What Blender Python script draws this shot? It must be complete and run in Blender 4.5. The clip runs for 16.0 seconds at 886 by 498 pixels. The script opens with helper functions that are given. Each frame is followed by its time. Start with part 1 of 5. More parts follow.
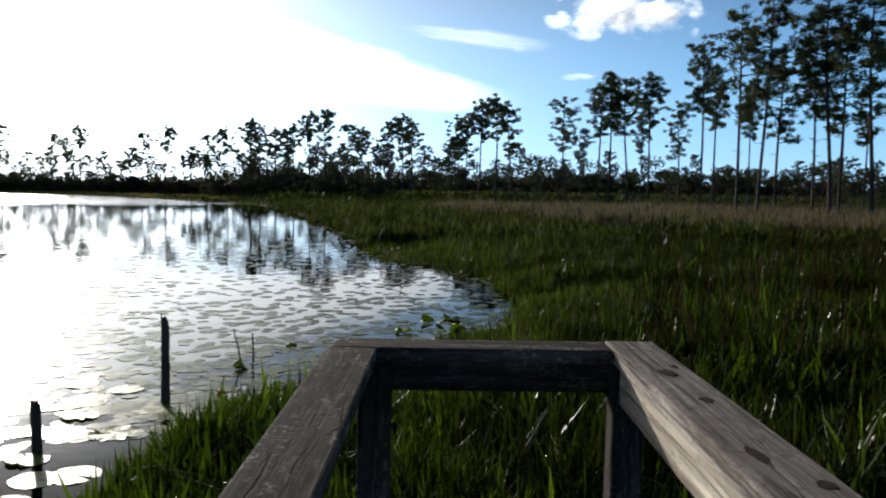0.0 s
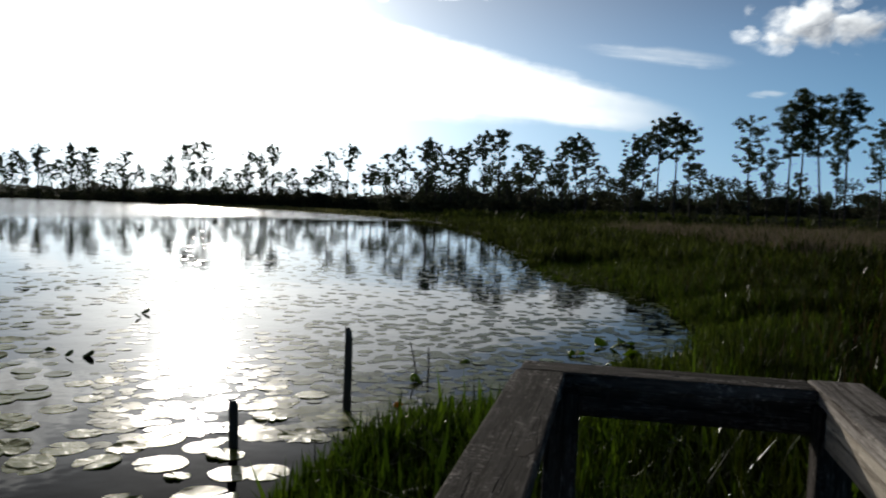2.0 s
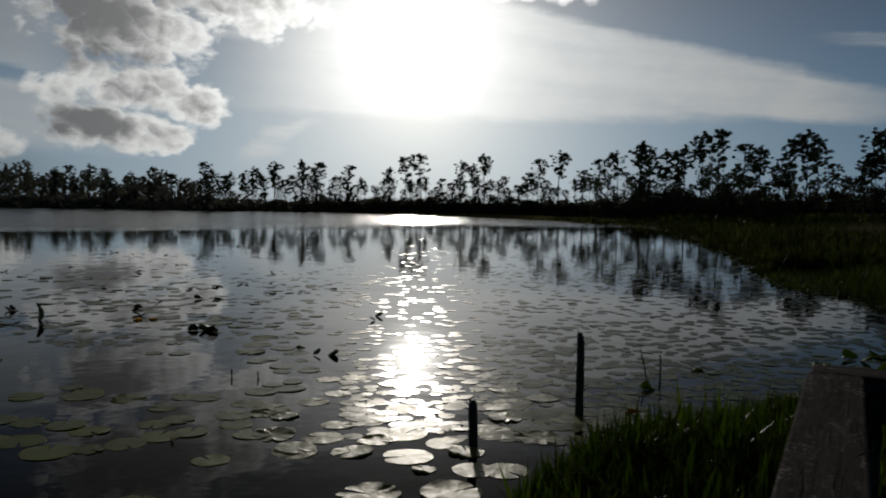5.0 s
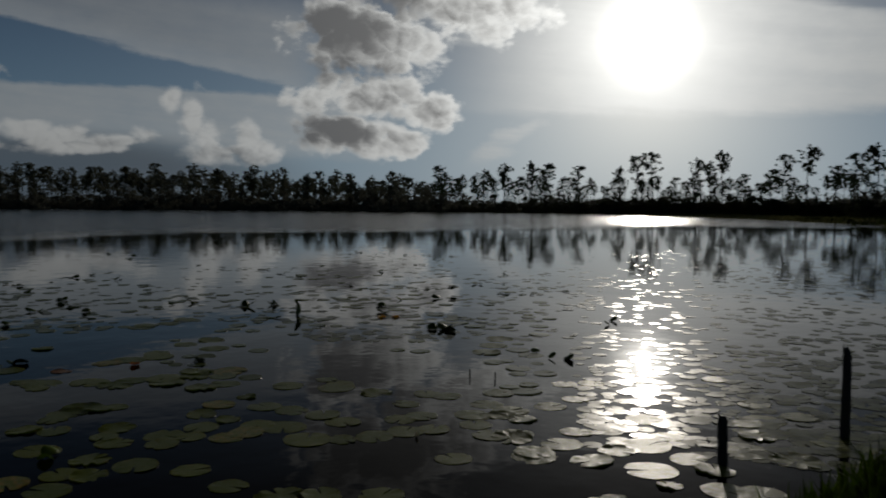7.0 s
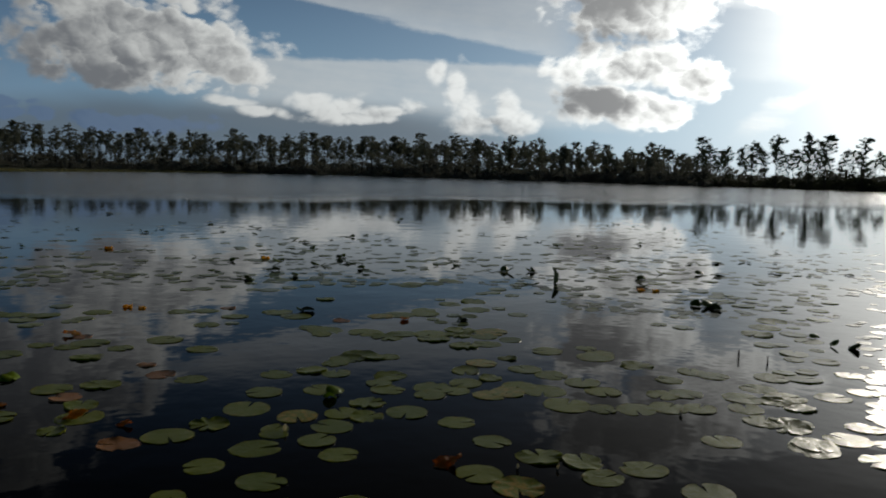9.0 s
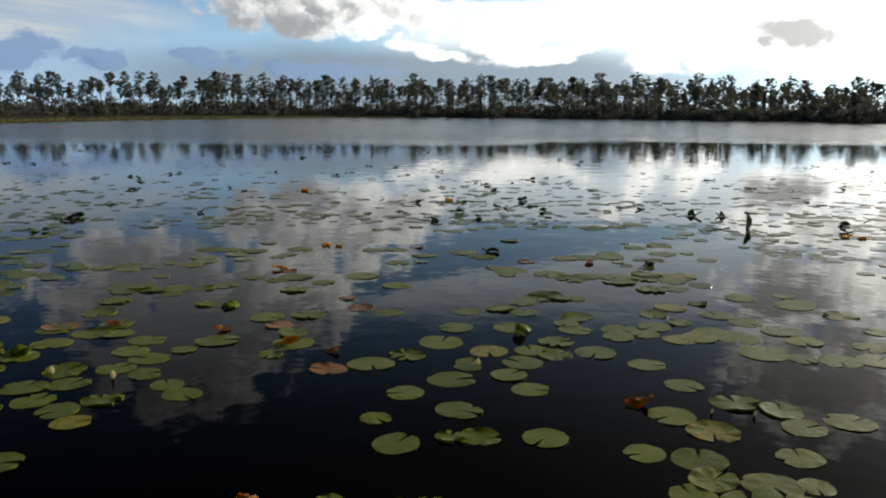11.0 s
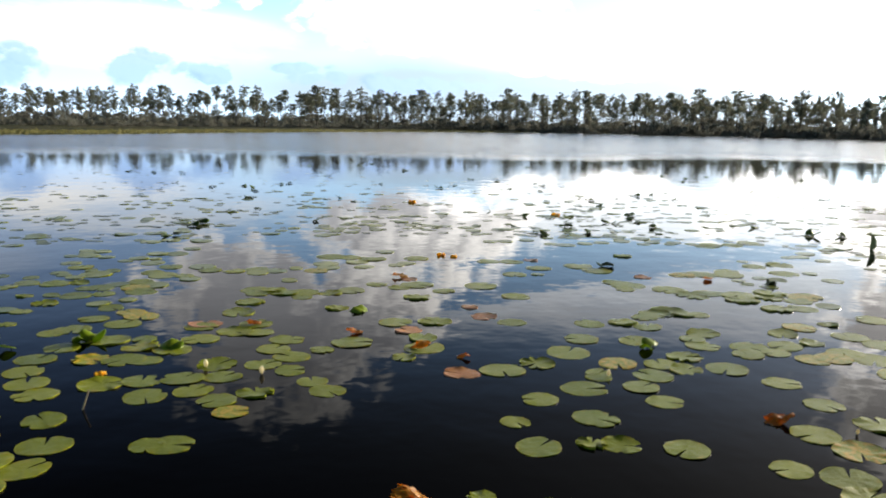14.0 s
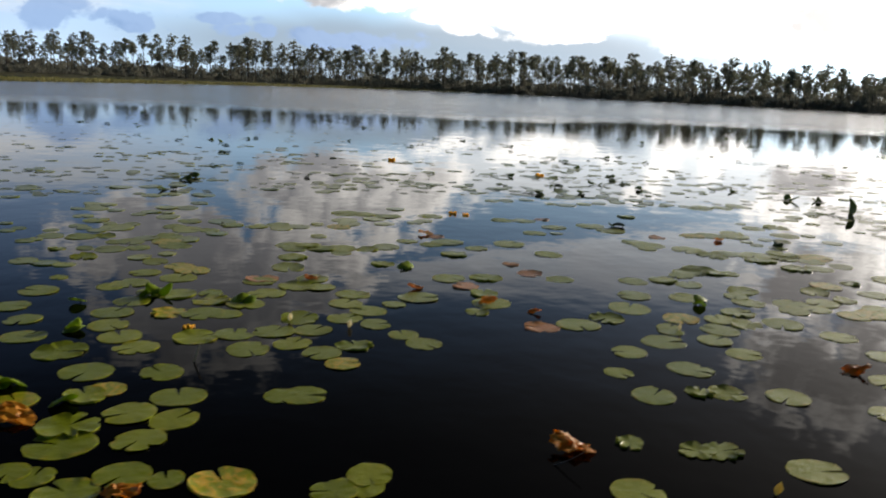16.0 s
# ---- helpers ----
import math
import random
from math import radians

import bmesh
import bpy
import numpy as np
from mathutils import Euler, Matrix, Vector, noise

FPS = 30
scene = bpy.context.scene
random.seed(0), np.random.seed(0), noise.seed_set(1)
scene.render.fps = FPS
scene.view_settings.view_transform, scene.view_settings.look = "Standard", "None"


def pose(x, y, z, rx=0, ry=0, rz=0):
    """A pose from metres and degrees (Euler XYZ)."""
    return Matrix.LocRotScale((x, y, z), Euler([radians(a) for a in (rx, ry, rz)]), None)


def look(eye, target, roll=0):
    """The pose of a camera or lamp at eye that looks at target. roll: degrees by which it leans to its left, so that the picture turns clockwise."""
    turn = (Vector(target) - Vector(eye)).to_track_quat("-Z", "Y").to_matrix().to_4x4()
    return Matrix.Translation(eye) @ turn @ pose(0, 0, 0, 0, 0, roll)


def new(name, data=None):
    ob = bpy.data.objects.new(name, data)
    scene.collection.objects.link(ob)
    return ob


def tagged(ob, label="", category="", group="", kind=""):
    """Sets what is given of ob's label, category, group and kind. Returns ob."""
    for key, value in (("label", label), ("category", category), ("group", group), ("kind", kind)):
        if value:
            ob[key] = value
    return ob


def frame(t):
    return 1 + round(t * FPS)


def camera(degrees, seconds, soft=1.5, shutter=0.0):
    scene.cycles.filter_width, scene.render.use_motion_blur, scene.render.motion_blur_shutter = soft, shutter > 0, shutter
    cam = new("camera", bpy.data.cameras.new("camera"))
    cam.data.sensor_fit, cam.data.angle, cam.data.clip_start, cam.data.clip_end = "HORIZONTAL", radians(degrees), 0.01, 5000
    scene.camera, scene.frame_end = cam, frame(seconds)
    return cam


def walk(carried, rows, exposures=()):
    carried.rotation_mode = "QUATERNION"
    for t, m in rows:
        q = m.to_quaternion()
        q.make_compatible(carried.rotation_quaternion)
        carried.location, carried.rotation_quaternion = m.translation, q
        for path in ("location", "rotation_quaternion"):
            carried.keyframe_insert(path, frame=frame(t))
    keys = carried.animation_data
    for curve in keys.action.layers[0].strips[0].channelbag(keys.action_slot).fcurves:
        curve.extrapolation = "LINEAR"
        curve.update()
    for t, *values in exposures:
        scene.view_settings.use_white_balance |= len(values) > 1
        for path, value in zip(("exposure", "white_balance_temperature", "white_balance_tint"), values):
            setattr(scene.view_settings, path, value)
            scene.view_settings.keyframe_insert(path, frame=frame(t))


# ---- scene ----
# the lens, the walk and the exposure of the hand-held camera
cam = camera(57.34, 16.0, soft=1.9, shutter=0.4)
PATH = [
    (0.0, 0.000, 0.000, 1.931, 85.68, -0.90, 0.00),
    (0.5, -0.024, -0.005, 1.934, 85.40, -1.33, 3.80),
    (1.0, -0.042, -0.010, 1.940, 85.55, -1.63, 7.89),
    (1.5, -0.045, -0.024, 1.945, 86.79, -2.09, 8.42),
    (2.0, -0.057, -0.032, 1.945, 86.73, -1.92, 12.12),
    (2.5, -0.071, -0.068, 1.953, 86.45, -1.33, 16.21),
    (3.0, -0.082, -0.074, 1.958, 87.93, -1.21, 19.91),
    (3.2, -0.085, -0.080, 1.959, 87.95, -1.17, 21.20),
    (5.3, -0.250, -0.163, 1.920, 86.61, -0.30, 29.00),
    (5.5, -0.268, -0.152, 1.925, 86.54, 0.02, 30.80),
    (6.0, -0.313, -0.112, 1.927, 86.74, 0.08, 33.92),
    (6.5, -0.334, -0.140, 1.944, 86.76, -0.48, 39.30),
    (7.0, -0.347, -0.150, 1.943, 86.83, -0.21, 42.85),
    (7.5, -0.388, -0.155, 1.927, 86.45, -0.03, 49.34),
    (8.0, -0.426, -0.149, 1.918, 85.58, 0.10, 54.00),
    (8.5, -0.435, -0.176, 1.906, 85.76, -0.47, 57.78),
    (9.0, -0.462, -0.209, 1.897, 84.55, -1.32, 60.72),
    (9.5, -0.481, -0.235, 1.902, 84.20, -0.08, 64.47),
    (11.8, -0.384, -0.399, 1.865, 77.19, -1.11, 76.90),
    (12.0, -0.381, -0.400, 1.858, 75.59, -1.50, 76.88),
    (12.5, -0.384, -0.402, 1.855, 73.92, -0.45, 77.20),
    (13.0, -0.414, -0.420, 1.884, 74.78, -1.44, 79.90),
    (13.5, -0.419, -0.498, 1.878, 79.02, -1.56, 84.62),
    (14.0, -0.336, -0.737, 1.876, 81.32, -0.90, 79.53),
    (14.5, -0.345, -0.957, 1.842, 82.97, -5.99, 79.39),
    (15.0, -0.430, -1.206, 1.825, 83.27, -2.92, 76.84),
    (15.5, -0.419, -1.562, 1.828, 80.85, -4.02, 74.54),
    (16.0, -0.462, -1.932, 1.847, 78.58, -2.52, 74.78),
]
EXPOSURES = [(0.0, -0.1, 6500, 10), (1.0, -0.45, 6500, 10), (1.5, -0.65, 6500, 10), (2.0, -0.9, 6550, 10), (3.0, -1.35, 6600, 10), (5.5, -2.8, 6600, 10), (7.0, -3.0, 6600, 10),
             (8.0, -2.55, 6600, 10), (9.0, -1.74, 6600, 9), (9.7, -1.22, 6650, 9), (12.0, 0.6, 7000, 11), (12.5, 1.35, 6950, 12), (13.0, 1.8, 7000, 12),
             (13.5, 1.65, 7000, 12), (14.0, 0.92, 7000, 13), (14.5, 0.45, 7050, 14), (15.0, 0.12, 7050, 14), (16.0, 0.16, 7100, 14)]
walk(cam, [(t, pose(*p)) for t, *p in PATH], EXPOSURES)

SUN_AZ, SUN_EL = 28.8, 11.1      # degrees to the left of +y, and above the horizon
SUN_WAY = Vector((-math.sin(radians(SUN_AZ)) * math.cos(radians(SUN_EL)),
                  math.cos(radians(SUN_AZ)) * math.cos(radians(SUN_EL)), math.sin(radians(SUN_EL))))


# ---------------------------------------------------------------- world: sky, clouds and sun
world = bpy.data.worlds.new("sky")
scene.world = world
world.use_nodes = True
wt = world.node_tree
wt.nodes.clear()


class Graph:
    """Short-hand for building node trees out of arithmetic."""

    def __init__(self, tree):
        self.tree = tree

    def node(self, kind, **values):
        n = self.tree.nodes.new(kind)
        for key, value in values.items():
            n.inputs[key].default_value = value
        return n

    def put(self, socket, value):
        if isinstance(value, bpy.types.NodeSocket):
            self.tree.links.new(value, socket)
        else:
            socket.default_value = value

    def m(self, op, a, b=0.0, c=0.0, clamp=False):
        n = self.tree.nodes.new("ShaderNodeMath")
        n.operation, n.use_clamp = op, clamp
        for s, v in zip(n.inputs, (a, b, c)):
            self.put(s, v)
        return n.outputs[0]

    def vec(self, x, y, z):
        n = self.tree.nodes.new("ShaderNodeCombineXYZ")
        for s, v in zip(n.inputs, (x, y, z)):
            self.put(s, v)
        return n.outputs[0]

    def noise(self, vector, scale, detail=6.0, rough=0.55, lac=2.0, dist=0.0):
        n = self.node("ShaderNodeTexNoise", Scale=scale, Detail=detail, Roughness=rough, Lacunarity=lac, Distortion=dist)
        if vector is not None:
            self.put(n.inputs["Vector"], vector)
        return n.outputs["Fac"]

    def mix(self, fac, a, b):
        n = self.tree.nodes.new("ShaderNodeMix")
        n.data_type = "RGBA"
        self.put(n.inputs[0], fac)
        self.put(n.inputs[6], a)
        self.put(n.inputs[7], b)
        return n.outputs[2]

    def ramp(self, value, lo, hi):
        n = self.tree.nodes.new("ShaderNodeMapRange")
        n.interpolation_type = "SMOOTHSTEP"
        self.put(n.inputs[0], value)
        n.inputs[1].default_value, n.inputs[2].default_value = lo, hi
        return n.outputs[0]

    def most(self, values):
        out = values[0]
        for v in values[1:]:
            out = self.m("MAXIMUM", out, v)
        return out


g = Graph(wt)
sky_tex = wt.nodes.new("ShaderNodeTexSky")
sky_tex.sky_type = "NISHITA"
sky_tex.sun_disc = False
sky_tex.sun_elevation, sky_tex.sun_rotation = radians(SUN_EL), radians(360 - SUN_AZ)
sky_tex.air_density, sky_tex.dust_density, sky_tex.ozone_density = 1.0, 0.2, 4.0
SKY = 0.06
coords = wt.nodes.new("ShaderNodeTexCoord").outputs["Generated"]
sep = wt.nodes.new("ShaderNodeSeparateXYZ")
wt.links.new(coords, sep.inputs[0])
X, Y, Z = sep.outputs
DEG = 180 / math.pi
az = g.m("MULTIPLY", g.m("ARCTAN2", g.m("MULTIPLY", X, -1), Y), DEG)
el = g.m("MULTIPLY", g.m("ARCSINE", Z), DEG)
flat = g.vec(g.m("MULTIPLY", az, 0.1), g.m("MULTIPLY", el, 0.15), 0.0)
puff = g.noise(flat, 1.5, 3.0, 0.5)
curl = g.noise(flat, 4.2, 9.0, 0.62)
curl_2 = g.noise(g.vec(g.m("MULTIPLY", az, 0.1), g.m("MULTIPLY", el, 0.15), 7.0), 4.6, 8.0, 0.60)
broad = g.noise(flat, 0.7, 4.0, 0.5)
streak = g.noise(g.vec(g.m("MULTIPLY", az, 0.03), g.m("MULTIPLY", g.m("SUBTRACT", el, g.m("MULTIPLY", az, 0.1)), 0.3), 3.0), 2.0, 8.0, 0.62)


L_AZ = g.m("MINIMUM", 0.92, g.m("MAXIMUM", -0.92, g.m("DIVIDE", g.m("SUBTRACT", SUN_AZ, az), 12.0)))   # the way to the sun, across the sky


def domes(size, seed, wobble):
    """Rounded heads of cumulus about so many degrees across: their height, and how far each spot faces the sun."""
    a = g.m("ADD", az, g.m("MULTIPLY", g.m("SUBTRACT", curl, 0.5), wobble))
    e = g.m("ADD", el, g.m("MULTIPLY", g.m("SUBTRACT", curl_2, 0.5), wobble))
    n = g.node("ShaderNodeTexVoronoi", Scale=1.0, Randomness=1.0)
    n.voronoi_dimensions, n.feature = "2D", "SMOOTH_F1"
    n.inputs["Smoothness"].default_value = 0.35
    spot = g.vec(g.m("ADD", g.m("DIVIDE", a, size), seed), g.m("MULTIPLY", g.m("DIVIDE", e, size), 1.25), 0.0)
    g.put(n.inputs["Vector"], spot)
    off = wt.nodes.new("ShaderNodeVectorMath")
    off.operation = "SUBTRACT"
    g.put(off.inputs[0], spot)
    g.put(off.inputs[1], n.outputs["Position"])
    parts = wt.nodes.new("ShaderNodeSeparateXYZ")
    g.put(parts.inputs[0], off.outputs[0])
    d = n.outputs["Distance"]
    return g.m("SUBTRACT", 1.0, g.m("MULTIPLY", g.m("MULTIPLY", d, d), 1.7)), g.m("ADD", g.m("MULTIPLY", parts.outputs[0], L_AZ), g.m("MULTIPLY", parts.outputs[1], 0.55))


dome_1, face_1 = domes(2.6, 3.0, 3.2)
dome_2, face_2 = domes(1.1, 11.0, 2.2)


def billow(shift):
    """Fine swelling of the clouds, looked at a little towards the sun."""
    a = g.m("ADD", az, g.m("MULTIPLY", L_AZ, shift))
    return g.noise(g.vec(g.m("MULTIPLY", a, 0.30), g.m("MULTIPLY", g.m("ADD", el, shift * 0.6), 0.40), 2.0), 1.5, 7.0, 0.56, dist=0.5)


swell, swell_sunward = billow(0.0), billow(0.45)
waz = g.m("ADD", az, g.m("MULTIPLY", g.m("SUBTRACT", g.noise(flat, 1.3, 3.0, 0.55), 0.5), 2.2))
wel = g.m("ADD", el, g.m("MULTIPLY", g.m("SUBTRACT", puff, 0.5), 1.6))


def blob(caz, cel, raz, rel, base=None, slope=0.0, a=waz, e=wel):
    """1 at the heart of a cloud, 0 at its rim, below 0 outside; a base cuts it off flat from below."""
    da = g.m("DIVIDE", g.m("SUBTRACT", a, caz), raz)
    lift = g.m("SUBTRACT", e, cel)
    if slope:
        lift = g.m("SUBTRACT", lift, g.m("MULTIPLY", g.m("SUBTRACT", a, caz), slope))
    de = g.m("DIVIDE", lift, rel)
    q = g.m("SUBTRACT", 1.0, g.m("SQRT", g.m("ADD", g.m("MULTIPLY", da, da), g.m("MULTIPLY", de, de))))
    return q if base is None else g.m("MINIMUM", q, g.m("MULTIPLY", g.m("SUBTRACT", e, base), 0.55))


# heaped clouds: azimuth and elevation of the heart, half width, half height, flat base, slope
HEAPS = [(91.0, 15.5, 7.4, 5.4), (86.0, 13.0, 7.6, 4.0), (47.2, 16.5, 6.4, 4.8), (42.0, 16.0, 4.6, 3.0), (81.0, 7.6, 8.4, 3.4, 4.7), (84.5, 11.5, 7.4, 3.6), (77.0, 6.6, 4.2, 2.6, 5.0), (94.0, 11.0, 7.0, 3.6, 7.7),
         (48.2, 11.6, 6.0, 3.2), (48.5, 7.4, 4.9, 2.0), (49.6, 4.7, 4.6, 1.6, 3.2), (43.6, 6.6, 2.2, 1.6), (46.0, 4.2, 2.6, 1.0, 3.2), (40.6, 13.0, 5.6, 2.0),
         (17.0, 14.8, 6.4, 1.3), (122.0, 9.0, 9.0, 4.0), (150.0, 12.0, 12.0, 5.0), (-60.0, 9.0, 10.0, 3.0)]
# small sunlit heads, white all through
HEADS = [(70.0, 4.9, 1.7, 0.9, 3.0), (68.3, 4.1, 1.9, 0.9, 2.8, -0.3), (61.2, 7.0, 0.8, 0.9), (59.6, 5.6, 1.0, 2.2, 2.6), (58.6, 4.4, 1.6, 1.6, 2.4), (56.4, 4.5, 1.0, 1.5, 2.4), (55.2, 3.6, 1.6, 0.9, 2.4),
         (64.8, 4.0, 2.4, 0.5), (63.0, 4.4, 1.0, 0.8, 3.2), (75.5, 4.3, 2.4, 0.35), (73.0, 3.8, 2.0, 0.4, None, 0.1), (-12.2, 12.0, 4.9, 1.6, 10.7), (57.2, 3.4, 3.8, 0.9, 2.3), (66.4, 3.5, 3.0, 0.5, 2.6)]
# their shaded undersides: heart, half sizes, depth of the shade
SHADES = [(86.0, 5.7, 7.5, 1.9, 1.0), (88.5, 7.6, 4.4, 2.4, 0.75), (93.5, 9.6, 6.5, 2.2, 0.75), (93.0, 15.0, 8.0, 5.6, 1.1), (90.5, 11.0, 5.0, 4.0, 0.85), (84.5, 15.5, 6.0, 3.0, 0.8), (48.0, 17.0, 7.0, 3.6, 0.9), (50.3, 11.9, 4.6, 1.9, 1.0), (49.8, 9.2, 4.4, 1.0, 1.0), (51.0, 4.8, 4.0, 1.5, 1.0), (46.8, 13.8, 4.0, 1.2, 0.9), (58.0, 3.2, 4.0, 0.8, 0.6), (87.5, 7.4, 3.4, 2.6, 0.5), (82.0, 9.6, 3.0, 1.0, 0.35),
          (25.3, 8.8, 1.3, 0.6, 0.6), (23.4, 13.4, 2.0, 0.8, 0.8), (-13.0, 11.3, 5.0, 1.3, 0.9), (52.0, 13.0, 3.0, 3.0, 0.4), (64.0, 3.9, 3.0, 0.5, 0.5)]
ruffle = g.m("ADD", g.m("ADD", g.m("MULTIPLY", g.m("SUBTRACT", dome_1, 0.70), 0.45), g.m("MULTIPLY", g.m("SUBTRACT", dome_2, 0.70), 0.22)),
             g.m("ADD", g.m("MULTIPLY", g.m("SUBTRACT", swell, 0.5), 0.9), g.m("MULTIPLY", g.m("SUBTRACT", curl, 0.5), 0.45)))
body = g.most([blob(*h) for h in HEAPS])
heap = g.m("ADD", body, ruffle)
heads = g.m("ADD", g.most([blob(*h) for h in HEADS]), g.m("MULTIPLY", ruffle, 1.3))
heap_d = g.m("MAXIMUM", g.ramp(heap, -0.08, 0.30), g.m("MULTIPLY", g.ramp(heads, -0.15, 0.60), 0.85))
shade = g.most([g.m("MULTIPLY", g.ramp(g.m("ADD", blob(*q[:4]), g.m("MULTIPLY", g.m("SUBTRACT", swell, 0.5), 1.1)), -0.25, 0.80), q[4]) for q in SHADES])

sun_dot = wt.nodes.new("ShaderNodeVectorMath")
sun_dot.operation = "DOT_PRODUCT"
wt.links.new(coords, sun_dot.inputs[0])
sun_dot.inputs[1].default_value = SUN_WAY
theta = g.m("MULTIPLY", g.m("ARCCOSINE", g.m("MINIMUM", sun_dot.outputs["Value"], 1.0)), DEG)
wide = g.m("EXPONENT", g.m("DIVIDE", theta, -14.0))
core = g.m("EXPONENT", g.m("MULTIPLY", -1.0, g.m("POWER", g.m("DIVIDE", theta, 1.6), 2.0)))
mid = g.m("EXPONENT", g.m("DIVIDE", theta, -4.0))


def scaled(colour, factor):
    n = wt.nodes.new("ShaderNodeVectorMath")
    n.operation = "SCALE"
    g.put(n.inputs[0], colour)
    g.put(n.inputs["Scale"], factor)
    return n.outputs[0]


# heaped clouds: each head bright on its sunward side, thin rims bright, hearts and undersides grey
lit = g.m("ADD", g.m("ADD", 0.66, g.m("MULTIPLY", face_1, 0.30)), g.m("MULTIPLY", face_2, 0.16))
lit = g.m("ADD", lit, g.m("MULTIPLY", g.m("SUBTRACT", swell, swell_sunward), 1.25))
lit = g.m("ADD", lit, g.m("SUBTRACT", 0.26, g.m("MULTIPLY", g.ramp(heap, 0.05, 0.65), 0.42)))
lit = g.m("ADD", lit, g.m("MULTIPLY", g.m("SUBTRACT", curl_2, 0.5), 0.35))
lit = g.ramp(g.m("SUBTRACT", lit, g.m("MULTIPLY", shade, 0.72)), -0.10, 1.05)
facing = g.m("SUBTRACT", 1.0, g.m("MULTIPLY", 0.44, g.ramp(az, 68.0, 98.0)))   # clouds are duller away from the sun
gain = g.m("MULTIPLY", facing, g.m("ADD", 1.35, g.m("MULTIPLY", wide, 4.0)))
heap_c = g.mix(lit, (0.46, 0.50, 0.56, 1), scaled((1.45, 1.5, 1.5), gain))
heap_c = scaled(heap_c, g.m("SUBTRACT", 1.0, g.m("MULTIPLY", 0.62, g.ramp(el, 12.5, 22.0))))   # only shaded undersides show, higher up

# thin sheets of cloud: heart, half sizes, slope, thickness
SHEETS = [(101.0, 5.6, 13.0, 2.6, 0.0, 1.15), (38.0, 12.8, 10.0, 2.6, 0.0, 0.85), (-2.2, 10.4, 5.6, 0.75, 0.11, 0.42), (8.0, 6.2, 9.0, 0.35, 0.02, 0.6), (112.0, 9.0, 10.0, 2.0, 0.1, 0.5), (38.6, 4.3, 3.4, 1.3, -0.55, 0.9), (-9.2, 7.8, 1.3, 0.36, 0.0, 0.5)]
sheet_e = g.m("ADD", el, g.m("ADD", g.m("MULTIPLY", g.m("SUBTRACT", streak, 0.5), 1.5), g.m("MULTIPLY", g.m("SUBTRACT", curl, 0.5), 0.8)))
sheet_a = g.m("ADD", az, g.m("MULTIPLY", g.m("SUBTRACT", curl, 0.5), 4.0))


def times(*f):
    out = f[0]
    for q in f[1:]:
        out = g.m("MULTIPLY", out, q)
    return out


def sheet_of(a, e, ra, re, slope, thick):
    return times(g.ramp(blob(a, e, ra, re, None, slope, sheet_a, sheet_e), 0.0, 0.7), g.m("ADD", 0.35, g.m("MULTIPLY", g.ramp(streak, 0.38, 0.66), 0.75)), thick)


def above(level, slope=0.0, at=0.0, soft=0.5):
    """0 below a slanting line across the sky, 1 above it."""
    line = g.m("SUBTRACT", sheet_e, level) if not slope else g.m("SUBTRACT", g.m("SUBTRACT", sheet_e, level), g.m("MULTIPLY", g.m("SUBTRACT", az, at), slope))
    return g.ramp(line, -soft, soft)


def below(*q, **w):
    return g.m("SUBTRACT", 1.0, above(*q, **w))


wedge = times(below(6.6, 0.27, -4.5, soft=0.45), above(5.7, 0.02, 0.0, soft=0.5), g.ramp(az, -6.0, 3.0), g.ramp(az, 44.0, 33.0), 0.95)          # the long sheet beside the sun
canopy = times(above(8.9, 0.195, 58.4, soft=0.22), g.ramp(az, 50.0, 54.0), below(13.6, 0.05, 60.0, soft=1.2), g.ramp(az, 84.0, 76.0), 0.60)     # the sheet with the slanting edge
layer = times(below(7.5, 0.01, 60.0, soft=0.25), above(3.4, soft=1.0), g.ramp(az, 44.0, 52.0), g.ramp(az, 80.0, 73.0), 0.72)                    # the pale layer over the far lake
sheet_d = g.m("MULTIPLY", g.most([wedge, canopy, layer] + [sheet_of(*q) for q in SHEETS]), g.m("ADD", 0.25, g.m("ADD", g.m("MULTIPLY", streak, 0.85), g.m("MULTIPLY", curl_2, 0.5))), clamp=True)
sheet_c = scaled((0.96, 1.03, 1.07), g.m("MULTIPLY", facing, g.m("ADD", 1.48, g.m("MULTIPLY", wide, 2.4))))
sheet_c = scaled(sheet_c, g.m("SUBTRACT", 1.0, g.m("MULTIPLY", 0.35, times(canopy, above(9.8, 0.195, 58.4, soft=1.0)))))
hazy = g.mix(g.ramp(az, 30.0, 58.0), (0.26, 0.66, 1.08, 1), (0.50, 0.89, 1.26, 1))   # paler over the far lake
hazy = g.mix(g.ramp(az, 74.0, 108.0), hazy, (0.45, 0.65, 0.98, 1))
hazy = g.mix(g.m("MULTIPLY", 0.5, g.m("EXPONENT", g.m("DIVIDE", g.m("MAXIMUM", el, 0.0), -3.0))), hazy, (0.64, 0.88, 1.06, 1))
veil_c = scaled(g.mix(g.m("MULTIPLY", wide, 1.3, clamp=True), hazy, (0.98, 0.98, 0.92, 1)), g.m("ADD", 1.12, g.m("MULTIPLY", wide, 3.6)))
veil = g.m("MULTIPLY", 0.9, g.m("EXPONENT", g.m("MULTIPLY", -1.0, g.m("POWER", g.m("DIVIDE", g.m("MAXIMUM", el, 0.0), 10.5), 1.7))))
tint = wt.nodes.new("ShaderNodeVectorMath")
tint.operation = "MULTIPLY"
wt.links.new(sky_tex.outputs[0], tint.inputs[0])
tint.inputs[1].default_value = (0.37, 0.91, 1.46)
